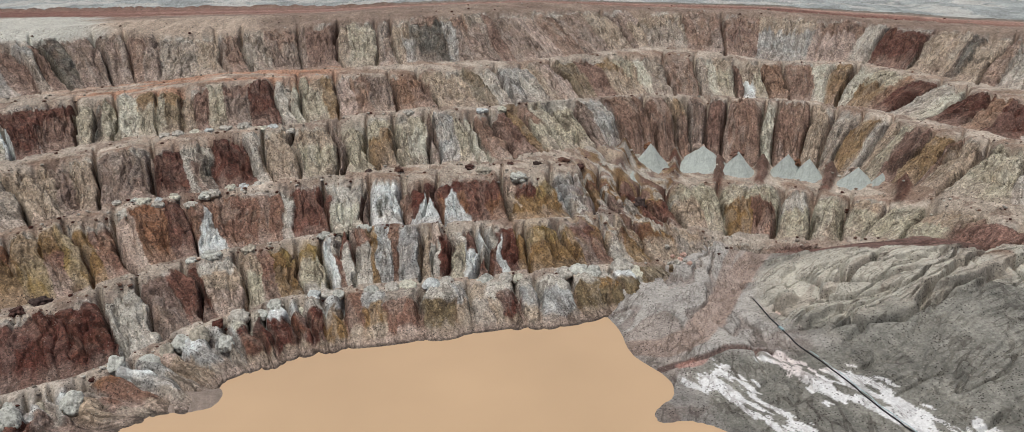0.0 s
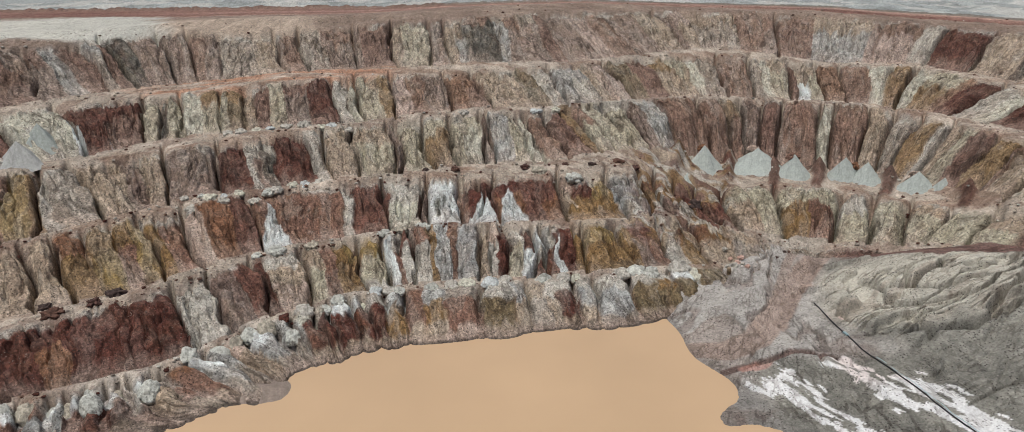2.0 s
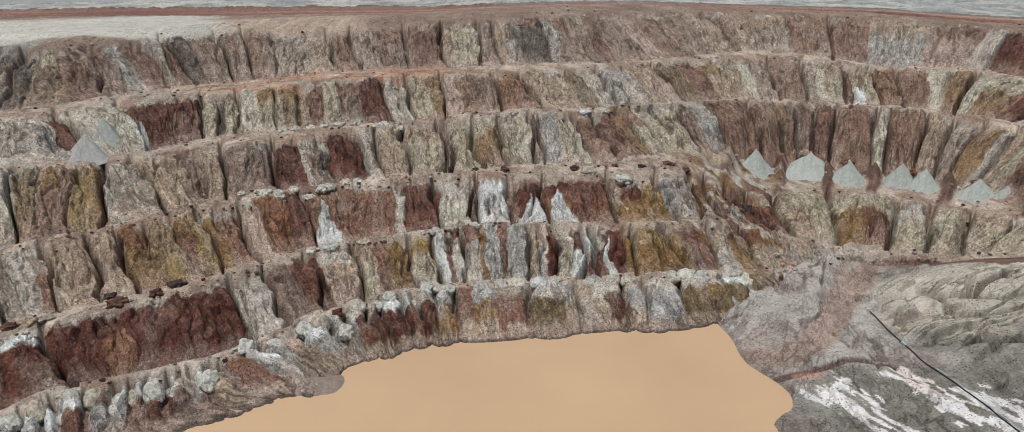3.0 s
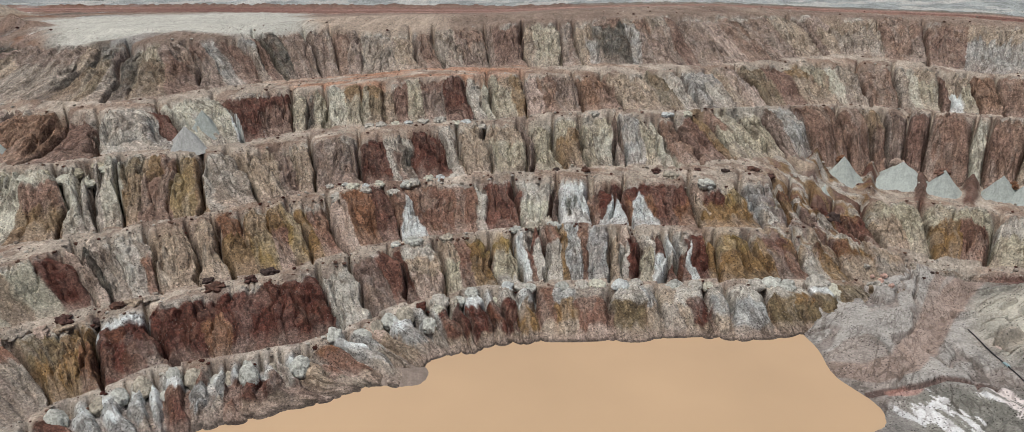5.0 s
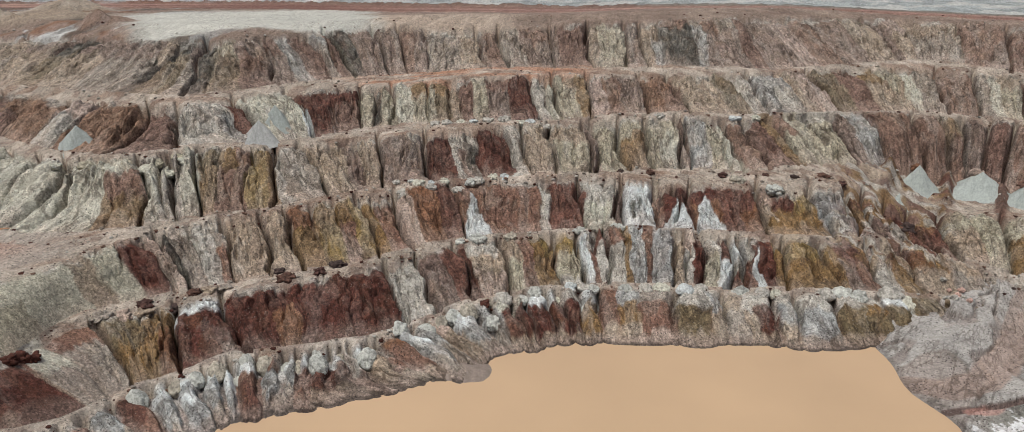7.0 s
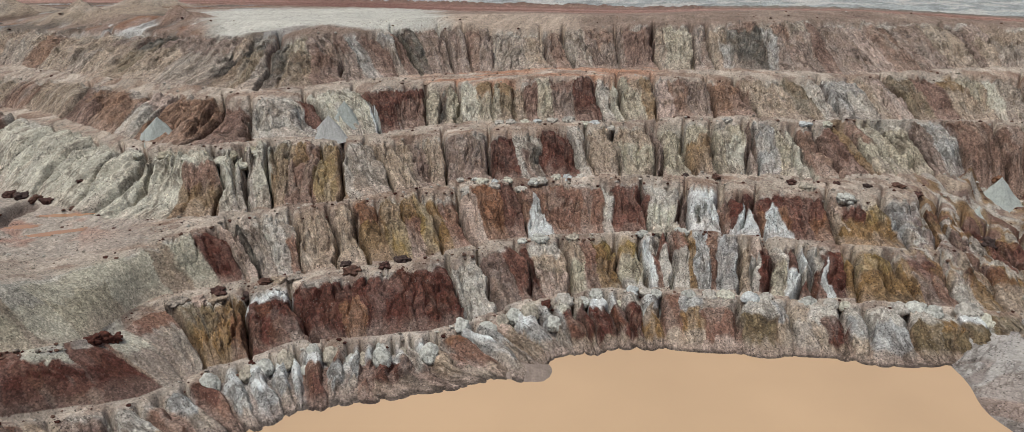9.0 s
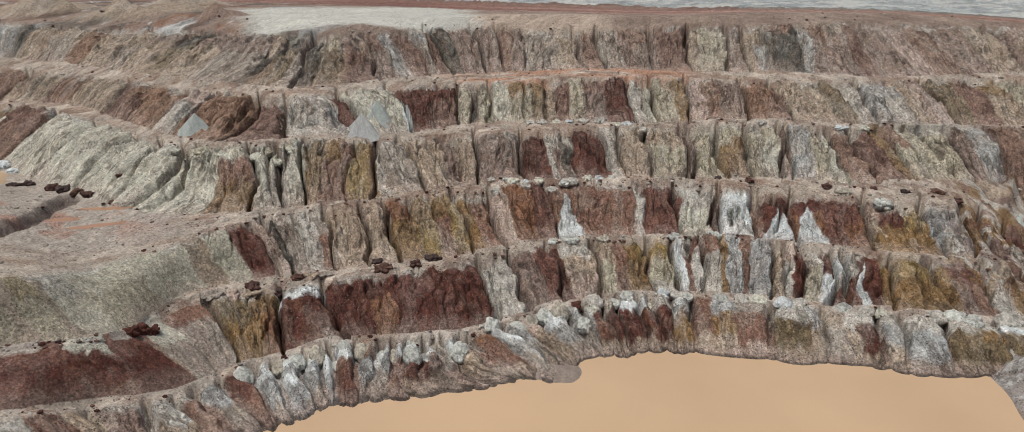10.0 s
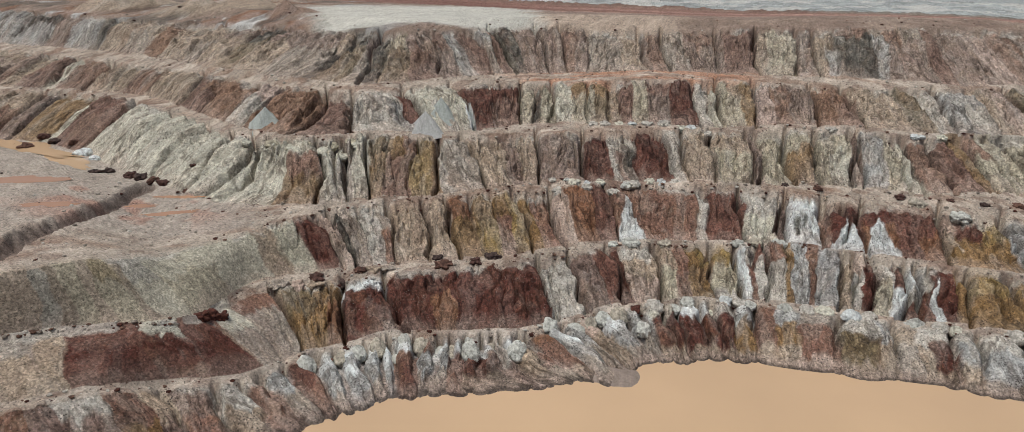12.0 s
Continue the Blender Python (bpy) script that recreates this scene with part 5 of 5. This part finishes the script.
def bed_of(name, co, faces, colour, material, smooth_shade=True):
    """A mesh with the attributes that the earth materials read."""
    me = bpy.data.meshes.new(name)
    me.from_pydata(co.tolist(), [], faces)
    paint = me.color_attributes.new("mineral", "FLOAT_COLOR", "POINT")
    rgba = np.ones((len(co), 4), np.float32)
    rgba[:, :3] = np.clip(colour, 0.01, 0.9)
    paint.data.foreach_set("color", rgba.ravel())
    layer = me.uv_layers.new(name="flow")
    loops = np.empty(len(me.loops), np.int32)
    me.loops.foreach_get("vertex_index", loops)
    layer.data.foreach_set("uv", co[loops][:, [0, 2]].astype(np.float32).ravel())
    me.polygons.foreach_set("use_smooth", np.full(len(me.polygons), smooth_shade))
    me.materials.append(material)
    return me


def ball(level):
    bm = bmesh.new()
    bmesh.ops.create_icosphere(bm, subdivisions=level, radius=1)
    co = np.array([v.co[:] for v in bm.verts])
    faces = [[v.index for v in f.verts] for f in bm.faces]
    bm.free()
    return co, faces


BALL, BALL_FACES = ball(4)
rock_count = 0


def boulder(x, y, size, tones, squash=0.8, long=1.25, rough=0.16, sink=0.35, low=None, tilt=10):
    """A weathered lump: a lumpy, split and flattened body, long down the slope, sunk into the ground."""
    global rock_count
    rock_count += 1
    n = rock_count
    p = BALL.copy()
    shift = n * 7.3
    lump = fbm(p[:, 0] * 1.3 + shift, p[:, 1] * 1.3 + p[:, 2] * 0.9, 800, 3) - 0.5
    chips = fbm(p[:, 0] * 4 + shift, p[:, 1] * 4 + p[:, 2] * 3.1, 801, 3) - 0.5
    split = 1 - np.abs(2 * fbm(p[:, 0] * 1.5 + shift, p[:, 2] * 0.8 + p[:, 1], 802, 2) - 1)
    p *= (1 + 1.6 * rough * lump * 2 + rough * chips - 1.1 * rough * split**6)[:, None]
    p = np.sign(p) * np.abs(p) ** 0.92
    p *= np.array([size * (0.92 + 0.2 * ((n * 0.37) % 1)), size * long, size * squash])
    base = np.array(tones[n % len(tones)])
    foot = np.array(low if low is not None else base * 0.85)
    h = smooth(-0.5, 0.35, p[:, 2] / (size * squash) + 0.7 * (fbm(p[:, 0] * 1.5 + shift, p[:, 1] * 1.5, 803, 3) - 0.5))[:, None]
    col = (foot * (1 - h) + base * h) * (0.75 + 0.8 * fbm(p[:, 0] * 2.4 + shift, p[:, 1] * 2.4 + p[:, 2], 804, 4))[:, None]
    # shade of the split creases put into the colour
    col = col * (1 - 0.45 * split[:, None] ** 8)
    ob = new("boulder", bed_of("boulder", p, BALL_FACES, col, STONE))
    turn_z = math.degrees(math.atan2(-x, y)) + 25 * (((n * 0.618) % 1) - 0.5)
    ob.matrix_basis = pose(x, y, ground_at(x, y) + size * squash * (0.5 - sink), tilt, 0, turn_z)
    return ob


WHITE = [MINERAL["w"] * 0.74, MINERAL["w"] * 0.64, MINERAL["p"] * 0.8, MINERAL["w"] * 0.7, MINERAL["p"] * 0.85]
WHITE = [tone * np.array([1.04, 1.0, 0.92]) for tone in WHITE]
CREAM = [MINERAL["p"] * 0.95, MINERAL["c"], MINERAL["w"] * 0.75, MINERAL["p"]]
DARK = [srgb(84, 62, 56), srgb(74, 62, 58), srgb(98, 74, 64)]
for x, y, s in [(-72.8, 77.6, 1.73), (-68.4, 80.8, 1.29), (-66.4, 82.6, 1.40), (-64.5, 85.1, 1.62), (-61.5, 85.1, 1.18), (-61.4, 88.1, 1.30),
                (-58.5, 88.6, 1.72), (-55.8, 90.0, 1.18), (-53.8, 90.3, 1.71), (-52.1, 92.7, 0.97), (-50.5, 89.8, 1.79), (-48.3, 93.2, 1.60),
                (-44.1, 93.4, 1.69), (-43.9, 97.1, 1.19), (-41.5, 101.7, 1.55), (-37.4, 103.2, 2.10), (-35.4, 105.2, 1.34), (-33.8, 107.4, 1.58),
                (-31.5, 108.7, 1.81), (-26.7, 106.8, 1.45)]:
    x, y = x * (1 - 0.7 / math.hypot(x, y)), y * (1 - 0.7 / math.hypot(x, y))
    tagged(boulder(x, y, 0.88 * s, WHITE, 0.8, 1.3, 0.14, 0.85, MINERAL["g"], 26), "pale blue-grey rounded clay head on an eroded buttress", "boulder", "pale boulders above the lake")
for x, y, s in [(-26.1, 112.6, 1.72), (-23.0, 113.8, 1.27), (-21.0, 115.3, 1.28), (-19.5, 116.8, 1.41), (-17.3, 117.5, 1.06), (-15.0, 118.5, 1.18),
                (-12.6, 118.6, 1.06), (-10.9, 118.5, 1.18), (-5.2, 119.7, 1.30), (-1.8, 120.0, 1.42), (0.9, 120.7, 1.55), (5.4, 120.8, 1.67),
                (7.8, 121.3, 1.56), (11.6, 121.0, 1.08), (14.9, 122.7, 1.58), (18.5, 122.6, 1.34), (21.0, 122.9, 1.23), (23.8, 122.2, 0.98),
                (29.1, 123.3, 1.62), (32.1, 124.5, 1.89), (34.8, 123.7, 1.64), (40.7, 126.5, 2.21), (43.2, 125.6, 1.82)]:
    tagged(boulder(x, y, s, CREAM + WHITE[:2], 0.6, 1.0, 0.16, 0.8, MINERAL["s"], 20), "cream rounded clay boulder on the lowest ledge", "boulder", "pale boulders above the lake")
for x, y, s in [(-29.0, 110.2, 1.01)]:
    tagged(boulder(x, y, s, [MINERAL["r"]], 0.6, 1.2, 0.3, 0.6), "dark red clay boulder between pale ones", "boulder", "red boulders")
for x, y, s in [(-50.8, 133.2, 1.47), (-48.6, 136.7, 1.49), (-46.3, 137.6, 0.95), (-53.2, 135.9, 0.82), (-50.6, 137.3, 0.82), (-45.7, 135.8, 1.21),
                (-43.8, 139.1, 1.09), (-42.9, 137.5, 1.21), (-40.7, 139.0, 1.63), (-38.6, 140.7, 1.23), (-37.1, 141.4, 1.36), (-34.6, 143.4, 1.24),
                (-32.2, 144.2, 1.38), (-29.4, 145.1, 1.24)]:
    tagged(boulder(x, y, s, CREAM + WHITE[:1], 0.6, 1.05, 0.22, 0.78), "pale cream boulder resting on the middle bench", "boulder", "boulders on the middle bench")
for x, y, s in [(-50.8, 156.8, 1.21), (-48.1, 157.4, 1.51), (-45.1, 159.0, 1.21), (-42.3, 159.5, 0.91), (-39.2, 160.5, 1.36), (-35.7, 161.9, 1.52),
                (-32.0, 162.5, 1.52), (-29.6, 162.6, 1.21), (-26.1, 161.8, 1.20), (-0.6, 170.3, 1.56), (21.2, 173.7, 1.44), (16.5, 172.3, 1.27)]:
    tagged(boulder(x, y, s, CREAM, 0.55, 0.9, 0.22, 0.75), "pale flat boulder on the upper bench", "boulder", "boulders on the upper bench")
for x, y, s in [(-73.6, 98.8, 1.07), (-71.7, 100.4, 1.19), (-82.8, 89.8, 1.66), (-80.5, 91.3, 1.65), (-85.6, 88.1, 1.43)]:
    tagged(boulder(x, y, s, [MINERAL["g"], MINERAL["s"] * 0.85, MINERAL["t"]], 0.5, 1.1, 0.35, 0.6), "buff rounded clay lump at the foot of the scree", "boulder", "buff clay lumps")
for x, y, s in [(-114.5, 115.8, 1.38), (-107.7, 115.8, 1.49), (-103.4, 116.7, 1.35), (-102.1, 119.4, 1.23), (-97.5, 119.6, 1.63), (-98.0, 122.8, 1.38), (-94.8, 121.5, 1.36),
                (-95.0, 125.6, 1.25), (-92.1, 123.5, 1.24)]:
    tagged(boulder(x, y, s, [MINERAL["c"] * 0.9, MINERAL["y"]], 0.55, 1.2, 0.2, 0.95), "olive grey rounded clay knob topping a rib", "boulder", "clay knobs")
for x, y, s in [(-77.2, 94.9, 1.54), (-75.2, 97.5, 1.31), (-81.1, 92.5, 1.43), (-65.1, 107.1, 0.97), (-63.0, 105.6, 1.67), (-58.3, 108.6, 1.31),
                (-56.2, 111.5, 1.57), (-13.4, 133.0, 1.02), (12.9, 152.4, 1.14), (-8.3, 151.4, 0.85), (-1.9, 151.8, 1.13), (21.9, 153.9, 0.87),
                (27.7, 154.2, 0.88), (34.1, 156.2, 1.49), (37.2, 155.4, 1.34), (49.4, 149.0, 1.63),
                (42.5, 142.7, 1.05), (51.0, 150.3, 1.09), (56.6, 153.3, 1.11)]:
    tagged(boulder(x, y, s, DARK, 0.5, 0.8, 0.35), "dark brown crumbled lump of rubble on the bench", "boulder", "dark rubble lumps")
for x, y, s in [(-175.9, 110.8, 1.55), (-178.8, 118.1, 1.45), (-173.3, 116.3, 1.43), (-166.6, 116.3, 1.25), (-135.5, 104.3, 1.65), (-132.0, 103.9, 1.63), (-128.9, 104.1, 1.35),
                (-125.2, 103.1, 1.33), (-141.9, 104.1, 1.25), (-118.0, 101.9, 0.91), (-121.5, 107.7, 0.81), (-143.5, 102.4, 1.25)]:
    tagged(boulder(x, y, s, DARK, 0.6, 0.8, 0.35), "dark brown boulder beside the orange stream", "boulder", "dark boulders by the stream")
for x, y, s in [(-14.8, 131.8, 1.27), (-11.8, 132.6, 1.40), (-7.7, 133.5, 1.53), (-27.7, 127.5, 1.50), (-36.7, 123.8, 0.99), (-33.7, 125.4, 1.62),
                (15.8, 151.2, 1.99), (23.1, 150.2, 1.99)]:
    tagged(boulder(x, y, s, WHITE, 0.6, 0.9, 0.2, 0.75), "white rounded boulder on the second ledge", "boulder", "white boulders")
for x, y, s in [(-85.9, 71.3, 1.2), (-86.0, 73.4, 1.3), (-85.4, 74.6, 1.1)]:
    tagged(boulder(x, y, s, [MINERAL["r"] * 0.9], 0.7, 0.9, 0.35), "dark maroon clod on the edge of the block", "boulder", "maroon clods")
for x, y, s in [(-158.8, 112.0, 1.96), (-153.2, 110.4, 1.33)]:
    tagged(boulder(x, y, s, [MINERAL["w"]], 0.6, 0.9), "bluish white boulder beside the orange stream", "boulder", "white boulders")


def talus_cone(x, y, z, low, spread, tone, lean=0.0, label=""):
    """A cone of washed white sand against the wall: apex, foot height, radius of its foot."""
    rings, spokes = 26, 72
    spread = spread * 0.95
    co, col = [], []
    for i in range(rings):
        f = (i + 0.15) / (rings - 1)
        for j in range(spokes):
            a = 2 * math.pi * j / spokes
            w = 1 + 0.08 * math.sin(2 * a + x) + 0.05 * math.sin(5 * a + y)
            across, out = (math.copysign(abs(math.cos(a)) ** 0.6, math.cos(a)), math.copysign(abs(math.sin(a)) ** 0.75, math.sin(a)))
            co.append((across * f * spread * w, out * f * spread * w - lean * f, -(z - low) * (f * 1.12 - 0.12 * f * f)))
    co = np.array(co) * np.array([0.8, 1, 1])
    co[:, 1] = np.where(co[:, 1] < 0, 0.72 * co[:, 1], co[:, 1])
    ang = np.arctan2(co[:, 1], co[:, 0])
    co[:, 2] += (min(0.9, 0.13 * (z - low)) * (fbm(co[:, 0] / 1.6 + x, co[:, 1] / 3.0, 820, 4) - 0.5)) * smooth(0, 1.5, np.hypot(co[:, 0], co[:, 1]))
    q = np.arange(rings * spokes).reshape(rings, spokes)
    faces = [[int(q[i, j]), int(q[i + 1, j]), int(q[i + 1, (j + 1) % spokes]), int(q[i, (j + 1) % spokes])] for i in range(rings - 1) for j in range(spokes)]
    faces.append([int(v) for v in q[0]])
    streak = fbm(ang * 9 + x, np.hypot(co[:, 0], co[:, 1]) / 6, 821, 3)[:, None]
    ob = new("talus_cone", bed_of("talus_cone", co, faces, tone * (0.9 + 0.2 * streak), SAND))
    ob.matrix_basis = pose(x, y, z, 0, 0, math.degrees(math.atan2(-x, y)))
    return tagged(ob, label or "smooth white sand cone washed against the wall", "talus cone", "white sand cones")


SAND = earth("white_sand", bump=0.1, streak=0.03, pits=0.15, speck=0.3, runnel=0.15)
PURE = MINERAL["w"] * 0.64 * np.array([0.97, 1.0, 0.95])
talus_cone(57.3, 171.2, 16.9, 9.9, 7.2, PURE, 1.0)
talus_cone(70.4, 171.2, 15.9, 9.9, 10.0, PURE, 1.5)
talus_cone(76.9, 164.9, 15.8, 9.9, 6.2, PURE, 1.0)
talus_cone(88.0, 162.6, 15.4, 9.9, 6.0, PURE * 0.92, 1.0, "streaked cream and white sand cone")
talus_cone(92.0, 160.0, 14.8, 9.9, 6.0, PURE * 0.96, 1.0)
talus_cone(100.4, 153.7, 14.2, 9.9, 6.2, PURE * 0.92, 1.5)
talus_cone(104.0, 150.0, 13.8, 9.9, 4.2, PURE * 0.9, 1.0)
talus_cone(50.6, 160.5, 13.2, 9.5, 4.6, PURE * 0.97, 1.5, "low white sand apron below a cone")
for x, y, z, s in [(57.3, 172.6, 16.4, 1.3), (70.2, 172.6, 15.4, 1.5), (76.9, 166.2, 15.3, 1.4), (89.9, 162.6, 13.9, 1.3), (100.2, 154.8, 13.8, 1.2), (83.0, 164.5, 11.2, 1.4)]:
    ob = boulder(x, y, s, [MINERAL["n"], MINERAL["s"] * 0.9, MINERAL["b"]], 0.6, 0.9, 0.55)
    ob.matrix_basis = pose(x, y, z - 0.5, 0, 0, 40 * s)
    tagged(ob, "brown clay clod crowning a white sand cone", "boulder", "clods above the cones")
talus_cone(-84.0, 138.6, 29.0, 24.0, 6.4, MINERAL["a"] * 1.15, 1.0, "grey-white sand cone against the upper wall")
talus_cone(-83.6, 145.4, 31.0, 24.0, 7.6, PURE * 0.85, 1.0, "grey-white sand cone against the upper wall")
talus_cone(-116.6, 125.2, 29.6, 24.0, 6.6, PURE * 0.9, 0.5, "small white sand cone on the upper bench")

talus_cone(-29.0, 95.8, 1.0, -0.35, 7.0, srgb(140, 128, 118) * 0.95, 0.5, "low silt fan spilling from a gully into the lake")


def hose(name, path, radius, material):
    """A hose lying over the ground through the places of a path."""
    cu = bpy.data.curves.new(name, "CURVE")
    cu.dimensions, cu.bevel_depth, cu.bevel_resolution = "3D", radius, 2
    sp = cu.splines.new("POLY")
    sp.points.add(len(path) - 1)
    for q, p in zip(sp.points, path):
        q.co = (*p, 1)
    ob = new(name, cu)
    me = bpy.data.meshes.new_from_object(ob)
    bpy.data.objects.remove(ob)
    me.materials.append(material)
    return new(name, me)


ts = np.linspace(0, len(RUN) - 1, 150)
hx = np.interp(ts, range(len(RUN)), [p[0] for p in RUN])
hx = np.convolve(np.pad(hx, 8, mode="edge"), np.ones(17) / 17, "valid") + 0.06 * np.sin(ts * 5.1)
hy = np.interp(ts, range(len(RUN)), [p[1] for p in RUN])
hz = fan_relief(hx, hy)[0]
hz = np.maximum(hz, np.convolve(np.pad(hz, 20, mode="edge"), np.ones(41) / 41, "valid"))
drain = tagged(hose("drain_hose", list(zip(hx, hy, hz + 0.09)), 0.1, PIPE), "black drain hose lying down the grey spoil slope", "hose")
tagged(hose("water_hose", list(zip(hx[45:] + 0.45 + 0.1 * np.sin(ts[45:] * 8), hy[45:], hz[45:] + 0.08)), 0.06, BLUE), "pale blue hose lying beside the black hose", "hose")
joint = hose("coupling", list(zip(hx[26:30], hy[26:30], hz[26:30] + 0.12)), 0.22, BLUE)
joint.parent = drain
tagged(joint, "blue coupling")


def puddle(name, pool, material, label):
    """A flat pool with an uneven shore."""
    x, y, long, broad, turned = pool
    bm = bmesh.new()
    rim = []
    for j in range(72):
        t = 2 * math.pi * j / 72
        k = 0.45 + 1.3 * float(fbm(np.array(2 + math.cos(t) * 2.2 + x), np.array(2 + math.sin(t) * 2.2 + y), 840, 4))
        rim.append(bm.verts.new((math.cos(t) * long * k, math.sin(t) * broad * k, 0)))
    bm.faces.new(rim)
    me = bpy.data.meshes.new(name)
    bm.to_mesh(me)
    bm.free()
    me.materials.append(material)
    ob = new(name, me)
    ob.matrix_basis = pose(x, y, pool_level(x, y) - 0.27, 0, 0, turned)
    return tagged(ob, label, "puddle", "puddles on the platform")


for n, pool in enumerate(POOLS):
    if n < 2:
        puddle("stream_pool", pool, LAKE, "long pool of orange-tan water on the platform")
    else:
        puddle("puddle", pool, PUDDLE, "shallow rusty orange puddle on the platform")

def stone_on_fan(x, y, size, tones, label, group):
    ob = boulder(x, y, size, tones, 0.7, 0.9, 0.3, 0.5)
    low = max(ground_at(x, y), float(fan_relief(np.array([x]), np.array([y]))[0][0]))
    ob.matrix_basis = pose(x, y, low + 0.15 * size, 0, 0, 70 * size)
    return tagged(ob, label, "stone", group)


for x, y, s in [(52.1, 131.6, 0.5), (52.3, 129.4, 0.8), (53.5, 130.9, 0.6), (54.2, 130.2, 0.5), (54.8, 129.3, 0.6), (50.9, 129.6, 0.45), (54.4, 132.4, 0.7), (51.2, 132.8, 0.6)]:
    stone_on_fan(x, y, s, [MINERAL["p"], srgb(196, 164, 150)], "pinkish white broken stone at the foot of the slope", "pinkish stones")
for x, y, s in [(61.5, 134.9, 0.4), (62.4, 134.1, 0.35), (64.8, 136.4, 0.4), (65.8, 136.8, 0.35)]:
    stone_on_fan(x, y, s, DARK, "small dark stone on the silt of the stream", "dark stones on the fan")
stone_on_fan(64.9, 111.6, 1.0, [srgb(200, 182, 172)], "pale pink block of salt beside the black hose", "salt blocks")

# loose stones on the ledges, too many to count
rng = np.random.default_rng(5)
chip, chip_faces = ball(1)
pts, tri, tone = [], [], []
for strip, many in ((2, 260), (4, 520), (6, 700), (8, 420), (10, 380), (12, 260)):
    r0, r1 = ROWS[strip]
    for n in range(many):
        c, r = int(rng.integers(0, COLUMNS)), int(rng.integers(r0, r1))
        s = 0.1 + 0.28 * rng.random() ** 3
        body = chip * (s * np.array([1 + 0.5 * rng.random(), 1 + 0.5 * rng.random(), 0.7])) * (0.75 + 0.5 * rng.random((len(chip), 1)))
        tri += [[i + len(pts) * len(chip) for i in f] for f in chip_faces]
        tone.append(np.tile([MINERAL["r"] * 0.7, MINERAL["p"], MINERAL["g"] * 0.8, MINERAL["b"] * 0.7][int(rng.integers(0, 4))], (len(chip), 1)))
        pts.append(body + CO[c, r] + (0, 0, 0.3 * s))
tagged(new("rubble", bed_of("rubble", np.concatenate(pts), tri, np.concatenate(tone), STONE, False)), "loose stones scattered over the benches", "stones", kind="stuff")
